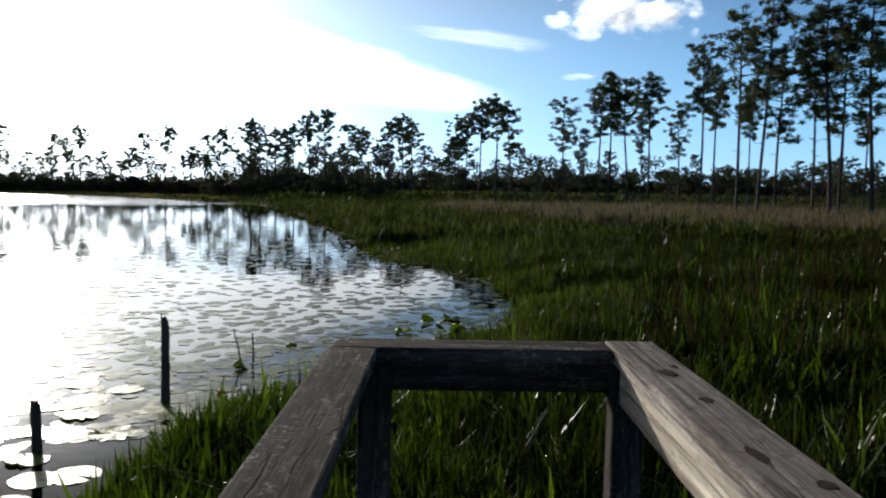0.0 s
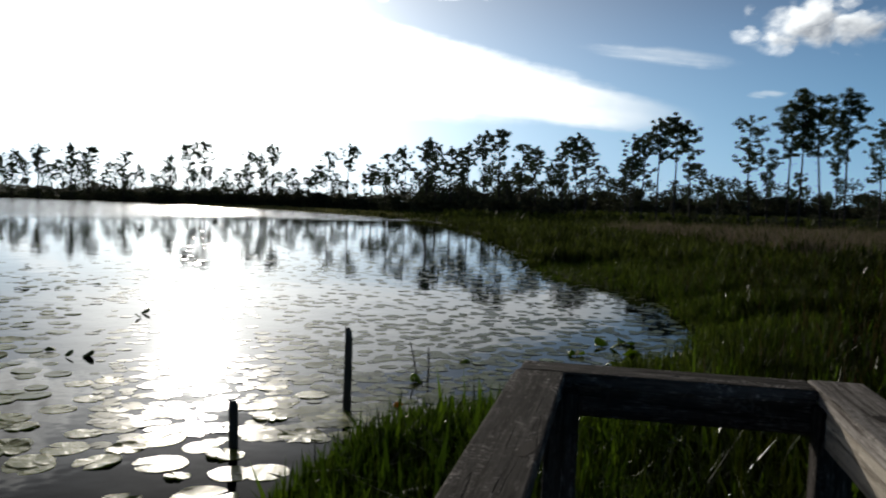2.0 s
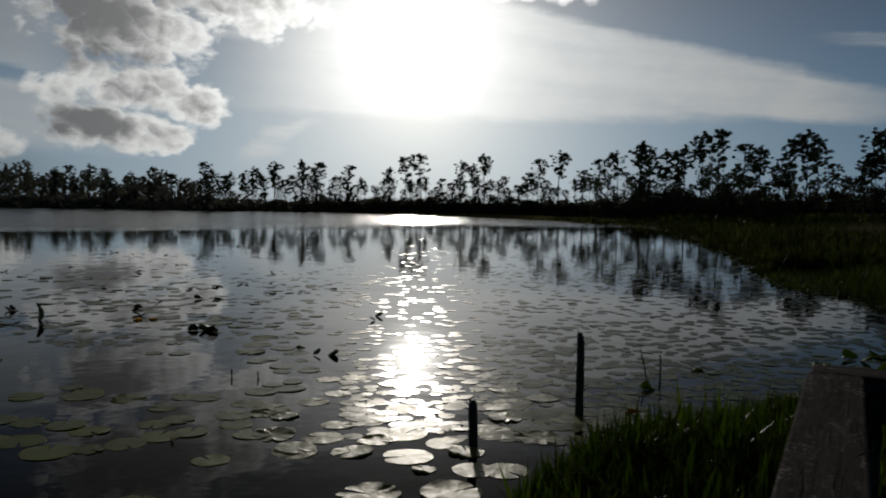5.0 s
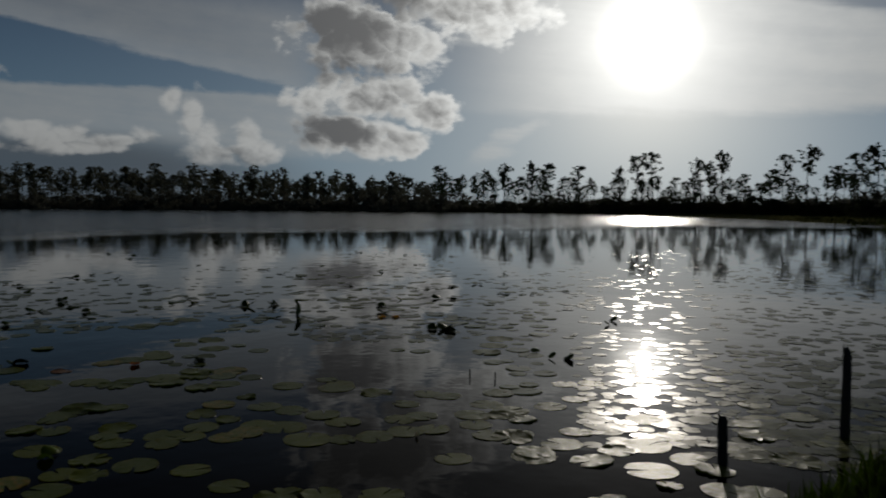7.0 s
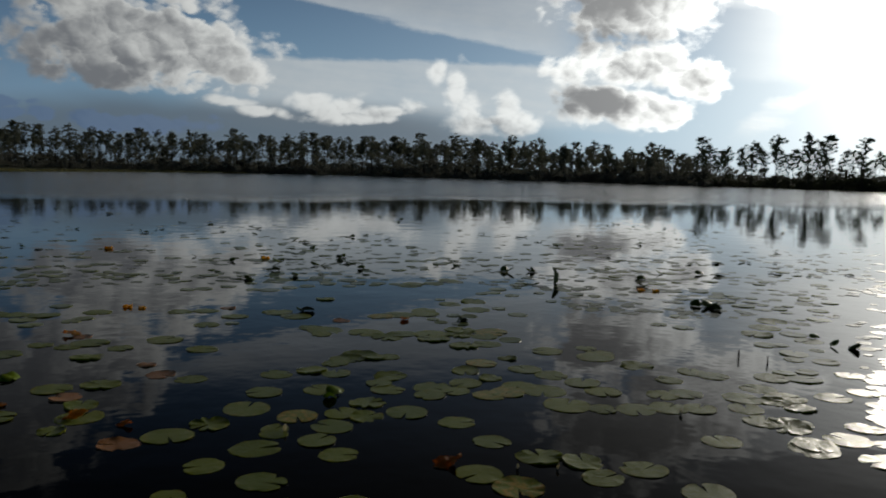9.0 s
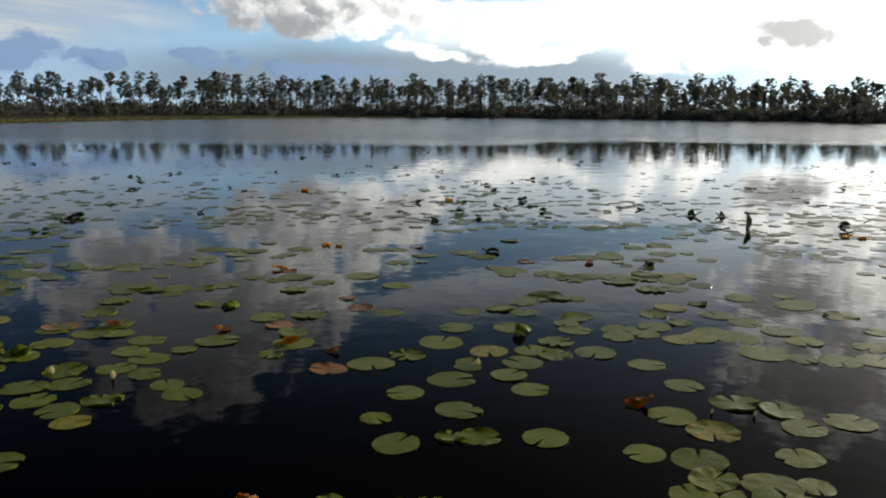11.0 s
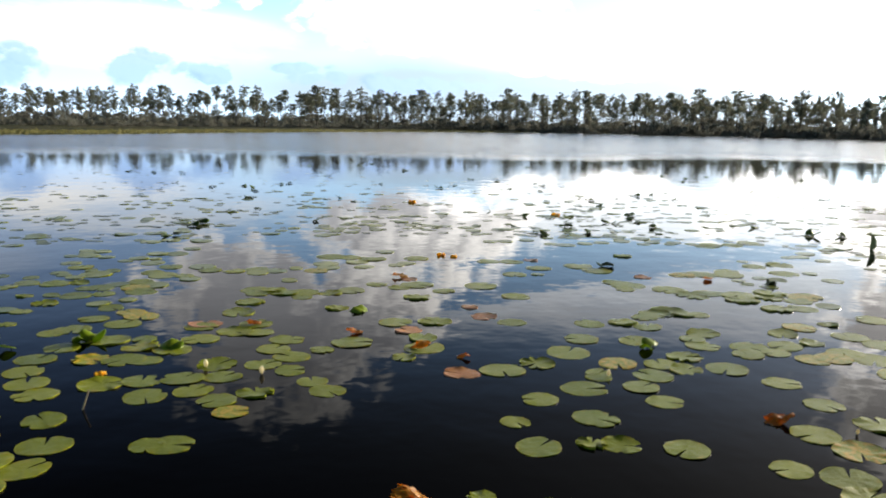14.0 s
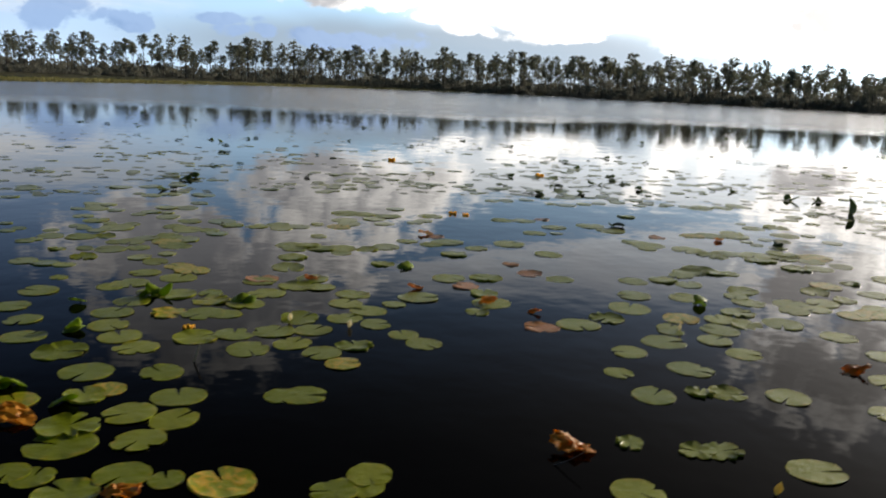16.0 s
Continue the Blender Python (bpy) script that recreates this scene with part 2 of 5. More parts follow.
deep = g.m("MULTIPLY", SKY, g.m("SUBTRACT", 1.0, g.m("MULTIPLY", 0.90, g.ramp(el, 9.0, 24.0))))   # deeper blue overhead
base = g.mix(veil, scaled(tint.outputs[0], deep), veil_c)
mixed = g.mix(sheet_d, base, sheet_c)
bank = g.m("MULTIPLY", 0.86, g.ramp(blob(75.0, 1.9, 26.0, 3.4, a=az, e=g.m("ADD", el, g.m("MULTIPLY", g.m("SUBTRACT", broad, 0.5), 2.4))), 0.0, 0.5))
mixed = g.mix(bank, mixed, (0.27, 0.37, 0.49, 1))
# small shaded clouds low over the far end of the lake
dim = g.m("ADD", g.most([blob(*q) for q in [(100.0, 3.5, 2.2, 1.3), (108.0, 3.2, 3.0, 1.3), (95.6, 2.9, 2.4, 0.9), (90.0, 3.6, 3.0, 0.5), (83.0, 2.8, 8.0, 0.7)]]), g.m("MULTIPLY", ruffle, 1.4))
mixed = g.mix(g.m("MULTIPLY", g.ramp(dim, -0.05, 0.32), 0.85), mixed, g.mix(g.m("MULTIPLY", wide, 2.0, clamp=True), g.mix(lit, (0.13, 0.28, 0.58, 1), (0.26, 0.44, 0.76, 1)), (1.15, 1.15, 1.1, 1)))
mixed = g.mix(heap_d, mixed, heap_c)
glow = scaled((1.0, 0.97, 0.90), g.m("ADD", g.m("MULTIPLY", core, 40.0), g.m("ADD", g.m("MULTIPLY", mid, 7.5), g.m("MULTIPLY", wide, 2.0))))
total = wt.nodes.new("ShaderNodeVectorMath")
wt.links.new(mixed, total.inputs[0])
wt.links.new(glow, total.inputs[1])
back = wt.nodes.new("ShaderNodeBackground")
wt.links.new(total.outputs[0], back.inputs[0])
wt.links.new(back.outputs[0], wt.nodes.new("ShaderNodeOutputWorld").inputs[0])

sun = new("sun", bpy.data.lights.new("sun", "SUN"))
sun.data.energy, sun.data.angle, sun.data.color = 5.0, radians(0.6), (1.0, 0.93, 0.82)
sun.matrix_world = look(SUN_WAY * 100, (0, 0, 0))

# ---------------------------------------------------------------- materials


def material(name, build):
    mat = bpy.data.materials.new(name)
    mat.use_nodes = True
    tree = mat.node_tree
    tree.nodes.clear()
    k = Graph(tree)
    bsdf = tree.nodes.new("ShaderNodeBsdfPrincipled")
    out = tree.nodes.new("ShaderNodeOutputMaterial")
    tree.links.new(bsdf.outputs[0], out.inputs[0])
    build(k, bsdf, out)
    return mat


def bump(k, bsdf, height, strength, distance):
    n = k.node("ShaderNodeBump", Strength=strength, Distance=distance)
    k.put(n.inputs["Height"], height)
    k.tree.links.new(n.outputs[0], bsdf.inputs["Normal"])


def place(k, which="Object"):
    return k.tree.nodes.new("ShaderNodeTexCoord").outputs[which]


def stretched(k, v, sx, sy, sz):
    n = k.tree.nodes.new("ShaderNodeMapping")
    k.tree.links.new(v, n.inputs[0])
    n.inputs["Scale"].default_value = (sx, sy, sz)
    return n.outputs[0]


def wood(axis, tint, fleck=0.7, worn_by=0.25):
    """Weathered board: long grain, pale worn streaks, dark cracks and damp patches."""
    def build(k, bsdf, out):
        def run(across, along_it):
            q = [across] * 3
            q[axis] = along_it
            return q
        obj = place(k)
        shift = k.tree.nodes.new("ShaderNodeVectorMath")
        k.tree.links.new(obj, shift.inputs[0])
        r = k.tree.nodes.new("ShaderNodeObjectInfo").outputs["Random"]
        k.put(shift.inputs[1], k.vec(k.m("MULTIPLY", r, 9.0), k.m("MULTIPLY", r, 5.0), k.m("MULTIPLY", r, 7.0)))
        v = shift.outputs[0]
        grain = k.noise(stretched(k, v, *run(52.0, 2.0)), 1.0, 9.0, 0.68, dist=0.3)
        rings = k.noise(stretched(k, v, *run(16.0, 1.0)), 1.0, 4.0, 0.55, dist=0.5)
        patch = k.noise(v, 7.0, 6.0, 0.65)
        fine = k.noise(stretched(k, v, *run(170.0, 14.0)), 1.0, 4.0, 0.7)
        crack = k.ramp(k.m("ABSOLUTE", k.m("SUBTRACT", k.noise(stretched(k, v, *run(15.0, 0.55)), 1.0, 3.0, 0.5), 0.5)), 0.0015, 0.008)
        col = k.mix(k.ramp(grain, 0.34, 0.66), (tint[0] * 0.12, tint[1] * 0.11, tint[2] * 0.105, 1), (*tint, 1))
        col = k.mix(k.m("MULTIPLY", k.ramp(rings, 0.40, 0.62), 0.55), col, (tint[0] * 0.38, tint[1] * 0.36, tint[2] * 0.34, 1))
        col = k.mix(k.m("MULTIPLY", k.ramp(patch, 0.50, 0.72), 0.6), col, (tint[0] * 0.40, tint[1] * 0.38, tint[2] * 0.37, 1))
        col = k.mix(k.m("MULTIPLY", k.ramp(fine, 0.54, 0.70), fleck), col, (tint[0] * 2.2, tint[1] * 2.2, tint[2] * 2.2, 1))
        mould = k.ramp(k.noise(v, 30.0, 5.0, 0.65), 0.54, 0.68)
        col = k.mix(k.m("MULTIPLY", mould, 0.55), col, (tint[0] * 0.22, tint[1] * 0.21, tint[2] * 0.20, 1))
        worn = k.m("MULTIPLY", k.ramp(k.noise(stretched(k, v, *run(16.0, 5.0)), 1.0, 6.0, 0.7), 0.48, 0.66), k.ramp(k.noise(v, 75.0, 6.0, 0.72), 0.47, 0.60))
        col = k.mix(k.m("MULTIPLY", worn, worn_by), col, (min(0.62, tint[0] * 4.6), min(0.60, tint[1] * 4.6), min(0.57, tint[2] * 4.7), 1))
        col = k.mix(k.m("MULTIPLY", k.m("SUBTRACT", 1.0, crack), 0.8), col, (tint[0] * 0.10, tint[1] * 0.09, tint[2] * 0.08, 1))
        k.put(bsdf.inputs["Base Color"], col)
        bsdf.inputs["Roughness"].default_value = 0.9
        bsdf.inputs["Specular IOR Level"].default_value = 0.03
        bump(k, bsdf, k.m("ADD", k.m("ADD", grain, k.m("MULTIPLY", fine, 0.5)), k.m("MULTIPLY", crack, 0.7)), 0.45, 0.004)
    return build


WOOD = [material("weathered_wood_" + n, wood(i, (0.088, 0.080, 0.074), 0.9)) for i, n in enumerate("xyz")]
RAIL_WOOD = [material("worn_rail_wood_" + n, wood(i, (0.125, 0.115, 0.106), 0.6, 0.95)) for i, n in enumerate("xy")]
# right top plank: a paler board, with sun on its edge added to the tint
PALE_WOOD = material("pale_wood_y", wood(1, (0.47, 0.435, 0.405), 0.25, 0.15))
# side board facing the sun: the sunlight is put into its tint
SUNLIT_WOOD = material("sunlit_wood_y", wood(1, (0.92, 0.85, 0.74), 0.1, 0.0))
KNOT = material("knot_wood", lambda k, b, o: (k.put(b.inputs["Base Color"], k.mix(k.noise(place(k), 60.0), (0.012, 0.010, 0.009, 1), (0.085, 0.070, 0.060, 1))), k.put(b.inputs["Specular IOR Level"], 0.05),
                                              k.put(b.inputs["Roughness"], 0.8)))


def stump_build(k, bsdf, out):
    v = place(k)
    grain = k.noise(stretched(k, v, 40, 40, 4), 1.0, 6.0, 0.6)
    k.put(bsdf.inputs["Base Color"], k.mix(grain, (0.02, 0.017, 0.015, 1), (0.13, 0.11, 0.09, 1)))
    bsdf.inputs["Roughness"].default_value = 0.85
    bump(k, bsdf, grain, 0.8, 0.01)


STUMP = material("rotten_wood", stump_build)


def water_build(k, bsdf, out):
    v = place(k)
    sp = k.tree.nodes.new("ShaderNodeSeparateXYZ")
    k.tree.links.new(v, sp.inputs[0])
    # wind reaches the open water beyond the lilies; near the shore it lies calm
    reach = k.m("SQRT", k.m("ADD", k.m("MULTIPLY", sp.outputs[0], sp.outputs[0]), k.m("MULTIPLY", sp.outputs[1], sp.outputs[1])))
    west = k.m("MULTIPLY", sp.outputs[0], -1.0)
    drift = k.noise(stretched(k, v, 0.02, 0.05, 1), 1.0, 3.0, 0.5)
    wind = k.ramp(k.m("ADD", k.m("ADD", k.m("MULTIPLY", reach, 0.5), k.m("MULTIPLY", west, 0.6)), k.m("MULTIPLY", drift, 24.0)), 62.0, 82.0)
    bsdf.inputs["Base Color"].default_value = (0.0004, 0.0005, 0.0006, 1)
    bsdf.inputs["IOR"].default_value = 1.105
    k.put(bsdf.inputs["Roughness"], k.m("ADD", 0.02, k.m("MULTIPLY", wind, 0.16)))
    small = k.noise(stretched(k, v, 1, 1, 1), 1.3, 3.0, 0.5)
    ripple = k.noise(stretched(k, v, 2.2, 3.5, 1), 1.0, 4.0, 0.6)
    height = k.m("ADD", k.m("MULTIPLY", small, 0.005), k.m("MULTIPLY", k.m("MULTIPLY", ripple, wind), 0.08))
    bump(k, bsdf, height, 1.0, 1.0)


WATER = material("lake_water", water_build)


def ground_build(k, bsdf, out):
    v = place(k)
    a = k.noise(v, 0.6, 8.0, 0.6)
    b = k.noise(v, 9.0, 6.0, 0.65)
    dry = k.noise(v, 0.06, 4.0, 0.5)
    col = k.mix(k.ramp(a, 0.35, 0.65), (0.016, 0.024, 0.007, 1), (0.045, 0.058, 0.018, 1))
    col = k.mix(k.m("MULTIPLY", k.ramp(dry, 0.45, 0.65), 0.7), col, (0.10, 0.085, 0.038, 1))
    col = k.mix(k.m("MULTIPLY", b, 0.5), col, (0.022, 0.022, 0.010, 1))
    k.put(bsdf.inputs["Base Color"], col)
    bsdf.inputs["Roughness"].default_value = 0.95
    bsdf.inputs["Specular IOR Level"].default_value = 0.1
    bump(k, bsdf, b, 0.8, 0.08)


GROUND = material("marsh_ground", ground_build)


def leafy(low, high, gloss=0.45, through_light=0.4, island=True, spec=0.4, skew=1.0, patches=0.0):
    """Thin leaves: varied from piece to piece, and letting some light through."""
    def build(k, bsdf, out):
        if island:
            r = k.tree.nodes.new("ShaderNodeNewGeometry").outputs["Random Per Island"]
        else:
            r = k.tree.nodes.new("ShaderNodeObjectInfo").outputs["Random"]
        n = k.noise(place(k), 6.0, 4.0, 0.6)
        f = k.m("POWER", k.m("ADD", k.m("MULTIPLY", r, 0.75), k.m("MULTIPLY", n, 0.3), clamp=True), skew)
        if patches:
            spread = k.ramp(k.m("ADD", k.m("MULTIPLY", k.noise(place(k), 0.22, 3.0, 0.5), 0.6), k.m("MULTIPLY", k.noise(place(k), 0.9, 3.0, 0.6), 0.4)), 0.38, 0.60)
            f = k.m("MULTIPLY", f, k.m("ADD", 1.0 - patches, k.m("MULTIPLY", spread, 1.6 * patches)), clamp=True)
        col = k.mix(f, (*low, 1), (*high, 1))
        k.put(bsdf.inputs["Base Color"], col)
        bsdf.inputs["Roughness"].default_value = gloss
        bsdf.inputs["Specular IOR Level"].default_value = spec
        if through_light:
            t = k.tree.nodes.new("ShaderNodeBsdfTranslucent")
            k.tree.links.new(col, t.inputs[0])
            mx = k.tree.nodes.new("ShaderNodeMixShader")
            mx.inputs[0].default_value = through_light
            k.tree.links.new(bsdf.outputs[0], mx.inputs[1])
            k.tree.links.new(t.outputs[0], mx.inputs[2])
            k.tree.links.new(mx.outputs[0], out.inputs[0])
    return build


REED = material("marsh_grass_blades", leafy((0.006, 0.010, 0.001), (0.050, 0.074, 0.005), 0.5, 0.34, spec=0.03, skew=2.0, patches=0.6))
MEADOW = material("wet_meadow_blades", leafy((0.018, 0.028, 0.005), (0.10, 0.135, 0.016), 0.55, 0.42, spec=0.03, skew=1.8, patches=0.6))
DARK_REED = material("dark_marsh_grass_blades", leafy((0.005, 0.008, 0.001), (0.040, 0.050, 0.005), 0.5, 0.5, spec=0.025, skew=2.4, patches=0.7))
FARGRASS = material("far_grass_blades", leafy((0.010, 0.015, 0.003), (0.085, 0.105, 0.02), 0.7, 0.3, spec=0.03, patches=0.6))
BROWN = material("brown_stem_blades", leafy((0.02, 0.012, 0.006), (0.09, 0.055, 0.025), 0.7, 0.3, spec=0.02))
BROAD = material("broad_marsh_leaves", leafy((0.02, 0.04, 0.003), (0.085, 0.145, 0.009), 0.38, 0.55, spec=0.10, skew=2.0, patches=0.7))
GLOSSY = material("glossy_wet_leaves", leafy((0.02, 0.035, 0.004), (0.10, 0.14, 0.012), 0.34, 0.3, spec=0.8, skew=2.0))
TAN = material("dry_grass_blades", leafy((0.09, 0.071, 0.046), (0.24, 0.195, 0.135), 0.8, 0.3, spec=0.02))
SHORE_GRASS = material("shore_grass_blades", leafy((0.10, 0.10, 0.035), (0.25, 0.235, 0.095), 0.7, 0.35, spec=0.03))
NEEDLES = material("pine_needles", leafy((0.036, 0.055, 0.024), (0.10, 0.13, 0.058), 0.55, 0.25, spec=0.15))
# distance haze put into the needle colour: paler and greyer than the near pines
HAZED_NEEDLES = material("hazed_pine_needles", leafy((0.11, 0.122, 0.09), (0.225, 0.235, 0.165), 0.6, 0.45, spec=0.1))
# shrub leaves across the lake, greyed in colour to carry the haze
HAZED_SHRUB = material("hazed_shrub_leaves", leafy((0.10, 0.105, 0.086), (0.20, 0.20, 0.16), 0.7, 0.45, spec=0.05))
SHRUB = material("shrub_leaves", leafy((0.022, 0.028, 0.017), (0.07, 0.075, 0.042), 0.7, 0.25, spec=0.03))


def bark_build(k, bsdf, out):
    v = place(k)
    n = k.noise(stretched(k, v, 6, 6, 1.5), 1.0, 6.0, 0.65)
    k.put(bsdf.inputs["Base Color"], k.mix(n, (0.014, 0.011, 0.010, 1), (0.050, 0.040, 0.034, 1)))
    bsdf.inputs["Roughness"].default_value = 0.9
    bump(k, bsdf, n, 0.8, 0.03)


BARK = material("pine_bark", bark_build)


def pad_build(low, high, edge):
    def build(k, bsdf, out):
        v = place(k)
        sp = k.tree.nodes.new("ShaderNodeSeparateXYZ")
        k.tree.links.new(v, sp.inputs[0])
        rr = k.m("SQRT", k.m("ADD", k.m("MULTIPLY", sp.outputs[0], sp.outputs[0]), k.m("MULTIPLY", sp.outputs[1], sp.outputs[1])))
        ang = k.m("ARCTAN2", sp.outputs[1], sp.outputs[0])
        vein = k.m("MULTIPLY", k.ramp(k.m("ABSOLUTE", k.m("SINE", k.m("MULTIPLY", ang, 7.5))), 0.16, 0.0), k.ramp(rr, 1.0, 0.1))
        r = k.tree.nodes.new("ShaderNodeObjectInfo").outputs["Random"]
        shifted = k.tree.nodes.new("ShaderNodeVectorMath")
        k.tree.links.new(v, shifted.inputs[0])
        k.put(shifted.inputs[1], k.vec(k.m("MULTIPLY", r, 40.0), 0.0, 0.0))
        n = k.noise(shifted.outputs[0], 3.0, 5.0, 0.6)
        f = k.m("ADD", k.m("MULTIPLY", r, 0.6), k.m("MULTIPLY", n, 0.5), clamp=True)
        col = k.mix(f, (*low, 1), (*high, 1))
        col = k.mix(k.m("MULTIPLY", k.m("MULTIPLY", k.ramp(rr, 0.7, 1.0), k.ramp(n, 0.5, 0.7)), 0.8), col, (*edge, 1))
        col = k.mix(k.m("MULTIPLY", vein, 0.45), col, (high[0] * 1.4, high[1] * 1.3, high[2] * 1.6, 1))
        # rim highlight, mixed into the leaf colour
        col = k.mix(k.m("MULTIPLY", k.ramp(rr, 0.94, 1.0), 0.45), col, (high[0] * 1.5, high[1] * 1.45, high[2] * 2.4, 1))
        col = k.mix(k.m("MULTIPLY", k.ramp(r, 0.90, 0.95), k.ramp(n, 0.46, 0.58)), col, (0.42, 0.27, 0.03, 1))
        spots = k.ramp(k.noise(shifted.outputs[0], 14.0, 2.0, 0.5), 0.70, 0.76)
        col = k.mix(k.m("MULTIPLY", spots, 0.6), col, (0.05, 0.04, 0.015, 1))
        # pale specks in the colour for specular grains and gnawed holes
        glint_and_hole_specks = k.m("MULTIPLY", k.ramp(k.noise(shifted.outputs[0], 26.0, 3.0, 0.6), 0.64, 0.70), k.ramp(k.noise(shifted.outputs[0], 2.2, 2.0, 0.5), 0.45, 0.62))
        col = k.mix(k.m("MULTIPLY", glint_and_hole_specks, 0.7), col, (0.42, 0.40, 0.24, 1))
        k.put(bsdf.inputs["Base Color"], col)
        bsdf.inputs["Roughness"].default_value = 0.36
        bsdf.inputs["Specular IOR Level"].default_value = 0.07
        bump(k, bsdf, k.m("ADD", k.m("MULTIPLY", vein, 0.7), k.m("ADD", n, k.m("MULTIPLY", k.noise(shifted.outputs[0], 9.0, 4.0, 0.6), 0.22))), 0.17, 0.05)
    return build


PAD = material("lily_leaf_green", pad_build((0.086, 0.124, 0.005), (0.205, 0.232, 0.011), (0.33, 0.21, 0.02)))
PAD_OLD = material("lily_leaf_russet", pad_build((0.24, 0.10, 0.03), (0.42, 0.20, 0.07), (0.10, 0.04, 0.02)))
PAD_FAR = material("lily_leaf_far", leafy((0.03, 0.045, 0.006), (0.14, 0.165, 0.016), 0.30, 0.0, spec=0.04))
PAD_RAFT = material("lily_leaf_raft", leafy((0.07, 0.10, 0.006), (0.19, 0.21, 0.014), 0.28, 0.0, spec=0.04))
DARK_LEAF = material("dark_spatterdock_leaf", leafy((0.028, 0.058, 0.008), (0.10, 0.16, 0.016), 0.5, 0.2, island=False, spec=0.12))
LEAF_UP = material("spatterdock_leaf", leafy((0.15, 0.25, 0.012), (0.34, 0.45, 0.03), 0.45, 0.55, island=False, spec=0.2))
RUSSET = material("dead_leaf", leafy((0.50, 0.18, 0.012), (0.72, 0.36, 0.03), 0.5, 0.6, island=False))
CREAM = material("cream_bud", leafy((0.66, 0.52, 0.12), (0.80, 0.66, 0.22), 0.45, 0.4))
YELLOW = material("yellow_petal", leafy((0.88, 0.50, 0.012), (0.95, 0.66, 0.03), 0.5, 0.6))
WHITE = material("pale_petal", leafy((0.78, 0.68, 0.42), (0.85, 0.80, 0.60), 0.45, 0.55))

# ---------------------------------------------------------------- helpers for meshes


def mesh_of(name, verts, faces, mat, smooth=False):
    """A mesh from arrays: verts (n, 3), faces (m, 3) or (m, 4)."""
    verts, faces = np.asarray(verts, np.float32), np.asarray(faces, np.int32)
    me = bpy.data.meshes.new(name)
    m, k = faces.shape
    me.vertices.add(len(verts))
    me.vertices.foreach_set("co", verts.ravel())
    me.loops.add(m * k)
    me.loops.foreach_set("vertex_index", faces.ravel())
    me.polygons.add(m)
    me.polygons.foreach_set("loop_start", np.arange(0, m * k, k, dtype=np.int32))
    me.polygons.foreach_set("loop_total", np.full(m, k, np.int32))
    me.polygons.foreach_set("use_smooth", np.full(m, smooth))
    me.update(calc_edges=True)
    me.validate()
    me.materials.append(mat)
    return me


def part(name, bm, mat, parent, label=""):
    """One bmesh as one mesh object under a thing or a part."""
    me = bpy.data.meshes.new(name)
    bm.to_mesh(me)
    bm.free()
    me.materials.append(mat)
    ob = new(name, me)
    ob.parent = parent
    return tagged(ob, label)


def thing(name, label, category, group="", at=(0, 0, 0)):
    ob = tagged(new(name), label, category, group)
    ob.location = at
    return ob


def lake_line():
    pts = np.array([(-0.75, -8), (-0.72, -3), (-0.75, 0.5), (-0.9, 2.6), (-1.35, 3.6), (-1.75, 4.4), (-1.85, 5.2), (-1.65, 6.0), (-1.4, 6.7), (-0.85, 7.7),
                    (0.1, 8.7), (1.1, 10.4), (1.5, 14.1), (1.1, 18), (-0.3, 20.2), (-1.5, 22.6), (-2.7, 29), (-6, 42), (-12.3, 62), (-18, 77), (-30, 95),
                    (-53, 118), (-90, 143), (-132, 156), (-185, 166), (-235, 145), (-255, 95), (-240, 55), (-200, 20), (-150, -10), (-110, -28), (-80, -55),
                    (-60, -95), (-30, -100), (-8, -60), (-1.5, -20)], float)
    out = []
    n = len(pts)
    for i in range(n):
        p0, p1, p2, p3 = pts[i - 1], pts[i], pts[(i + 1) % n], pts[(i + 2) % n]
        for t in np.linspace(0, 1, 4, endpoint=False):
            out.append(0.5 * (2 * p1 + (p2 - p0) * t + (2 * p0 - 5 * p1 + 4 * p2 - p3) * t * t + (3 * p1 - p0 - 3 * p2 + p3) * t ** 3))
    return np.array(out)


LAKE = lake_line()


def shore_distance(xy):
    """Metres to the water's edge: above 0 on land, below 0 over the lake."""
    xy = np.asarray(xy, float)
    best = np.full(len(xy), 1e9)
    inside = np.zeros(len(xy), bool)
    for a, b in zip(LAKE, np.roll(LAKE, -1, axis=0)):
        d = b - a
        t = np.clip(((xy - a) @ d) / (d @ d), 0, 1)
        best = np.minimum(best, np.hypot(*(xy - a - t[:, None] * d).T))
        cross = ((a[1] > xy[:, 1]) != (b[1] > xy[:, 1]))
        dy = b[1] - a[1] if abs(b[1] - a[1]) > 1e-9 else 1e-9
        inside ^= cross & (xy[:, 0] < (b[0] - a[0]) * (xy[:, 1] - a[1]) / dy + a[0])
    return np.where(inside, -best, best)


def land_height(d):
    """Height of the ground at d metres from the water's edge."""
    return np.where(d > 0, 0.02 + 0.40 * (1 - np.exp(-d / 9.0)), np.maximum(-1.4, 0.015 + 0.3 * d))


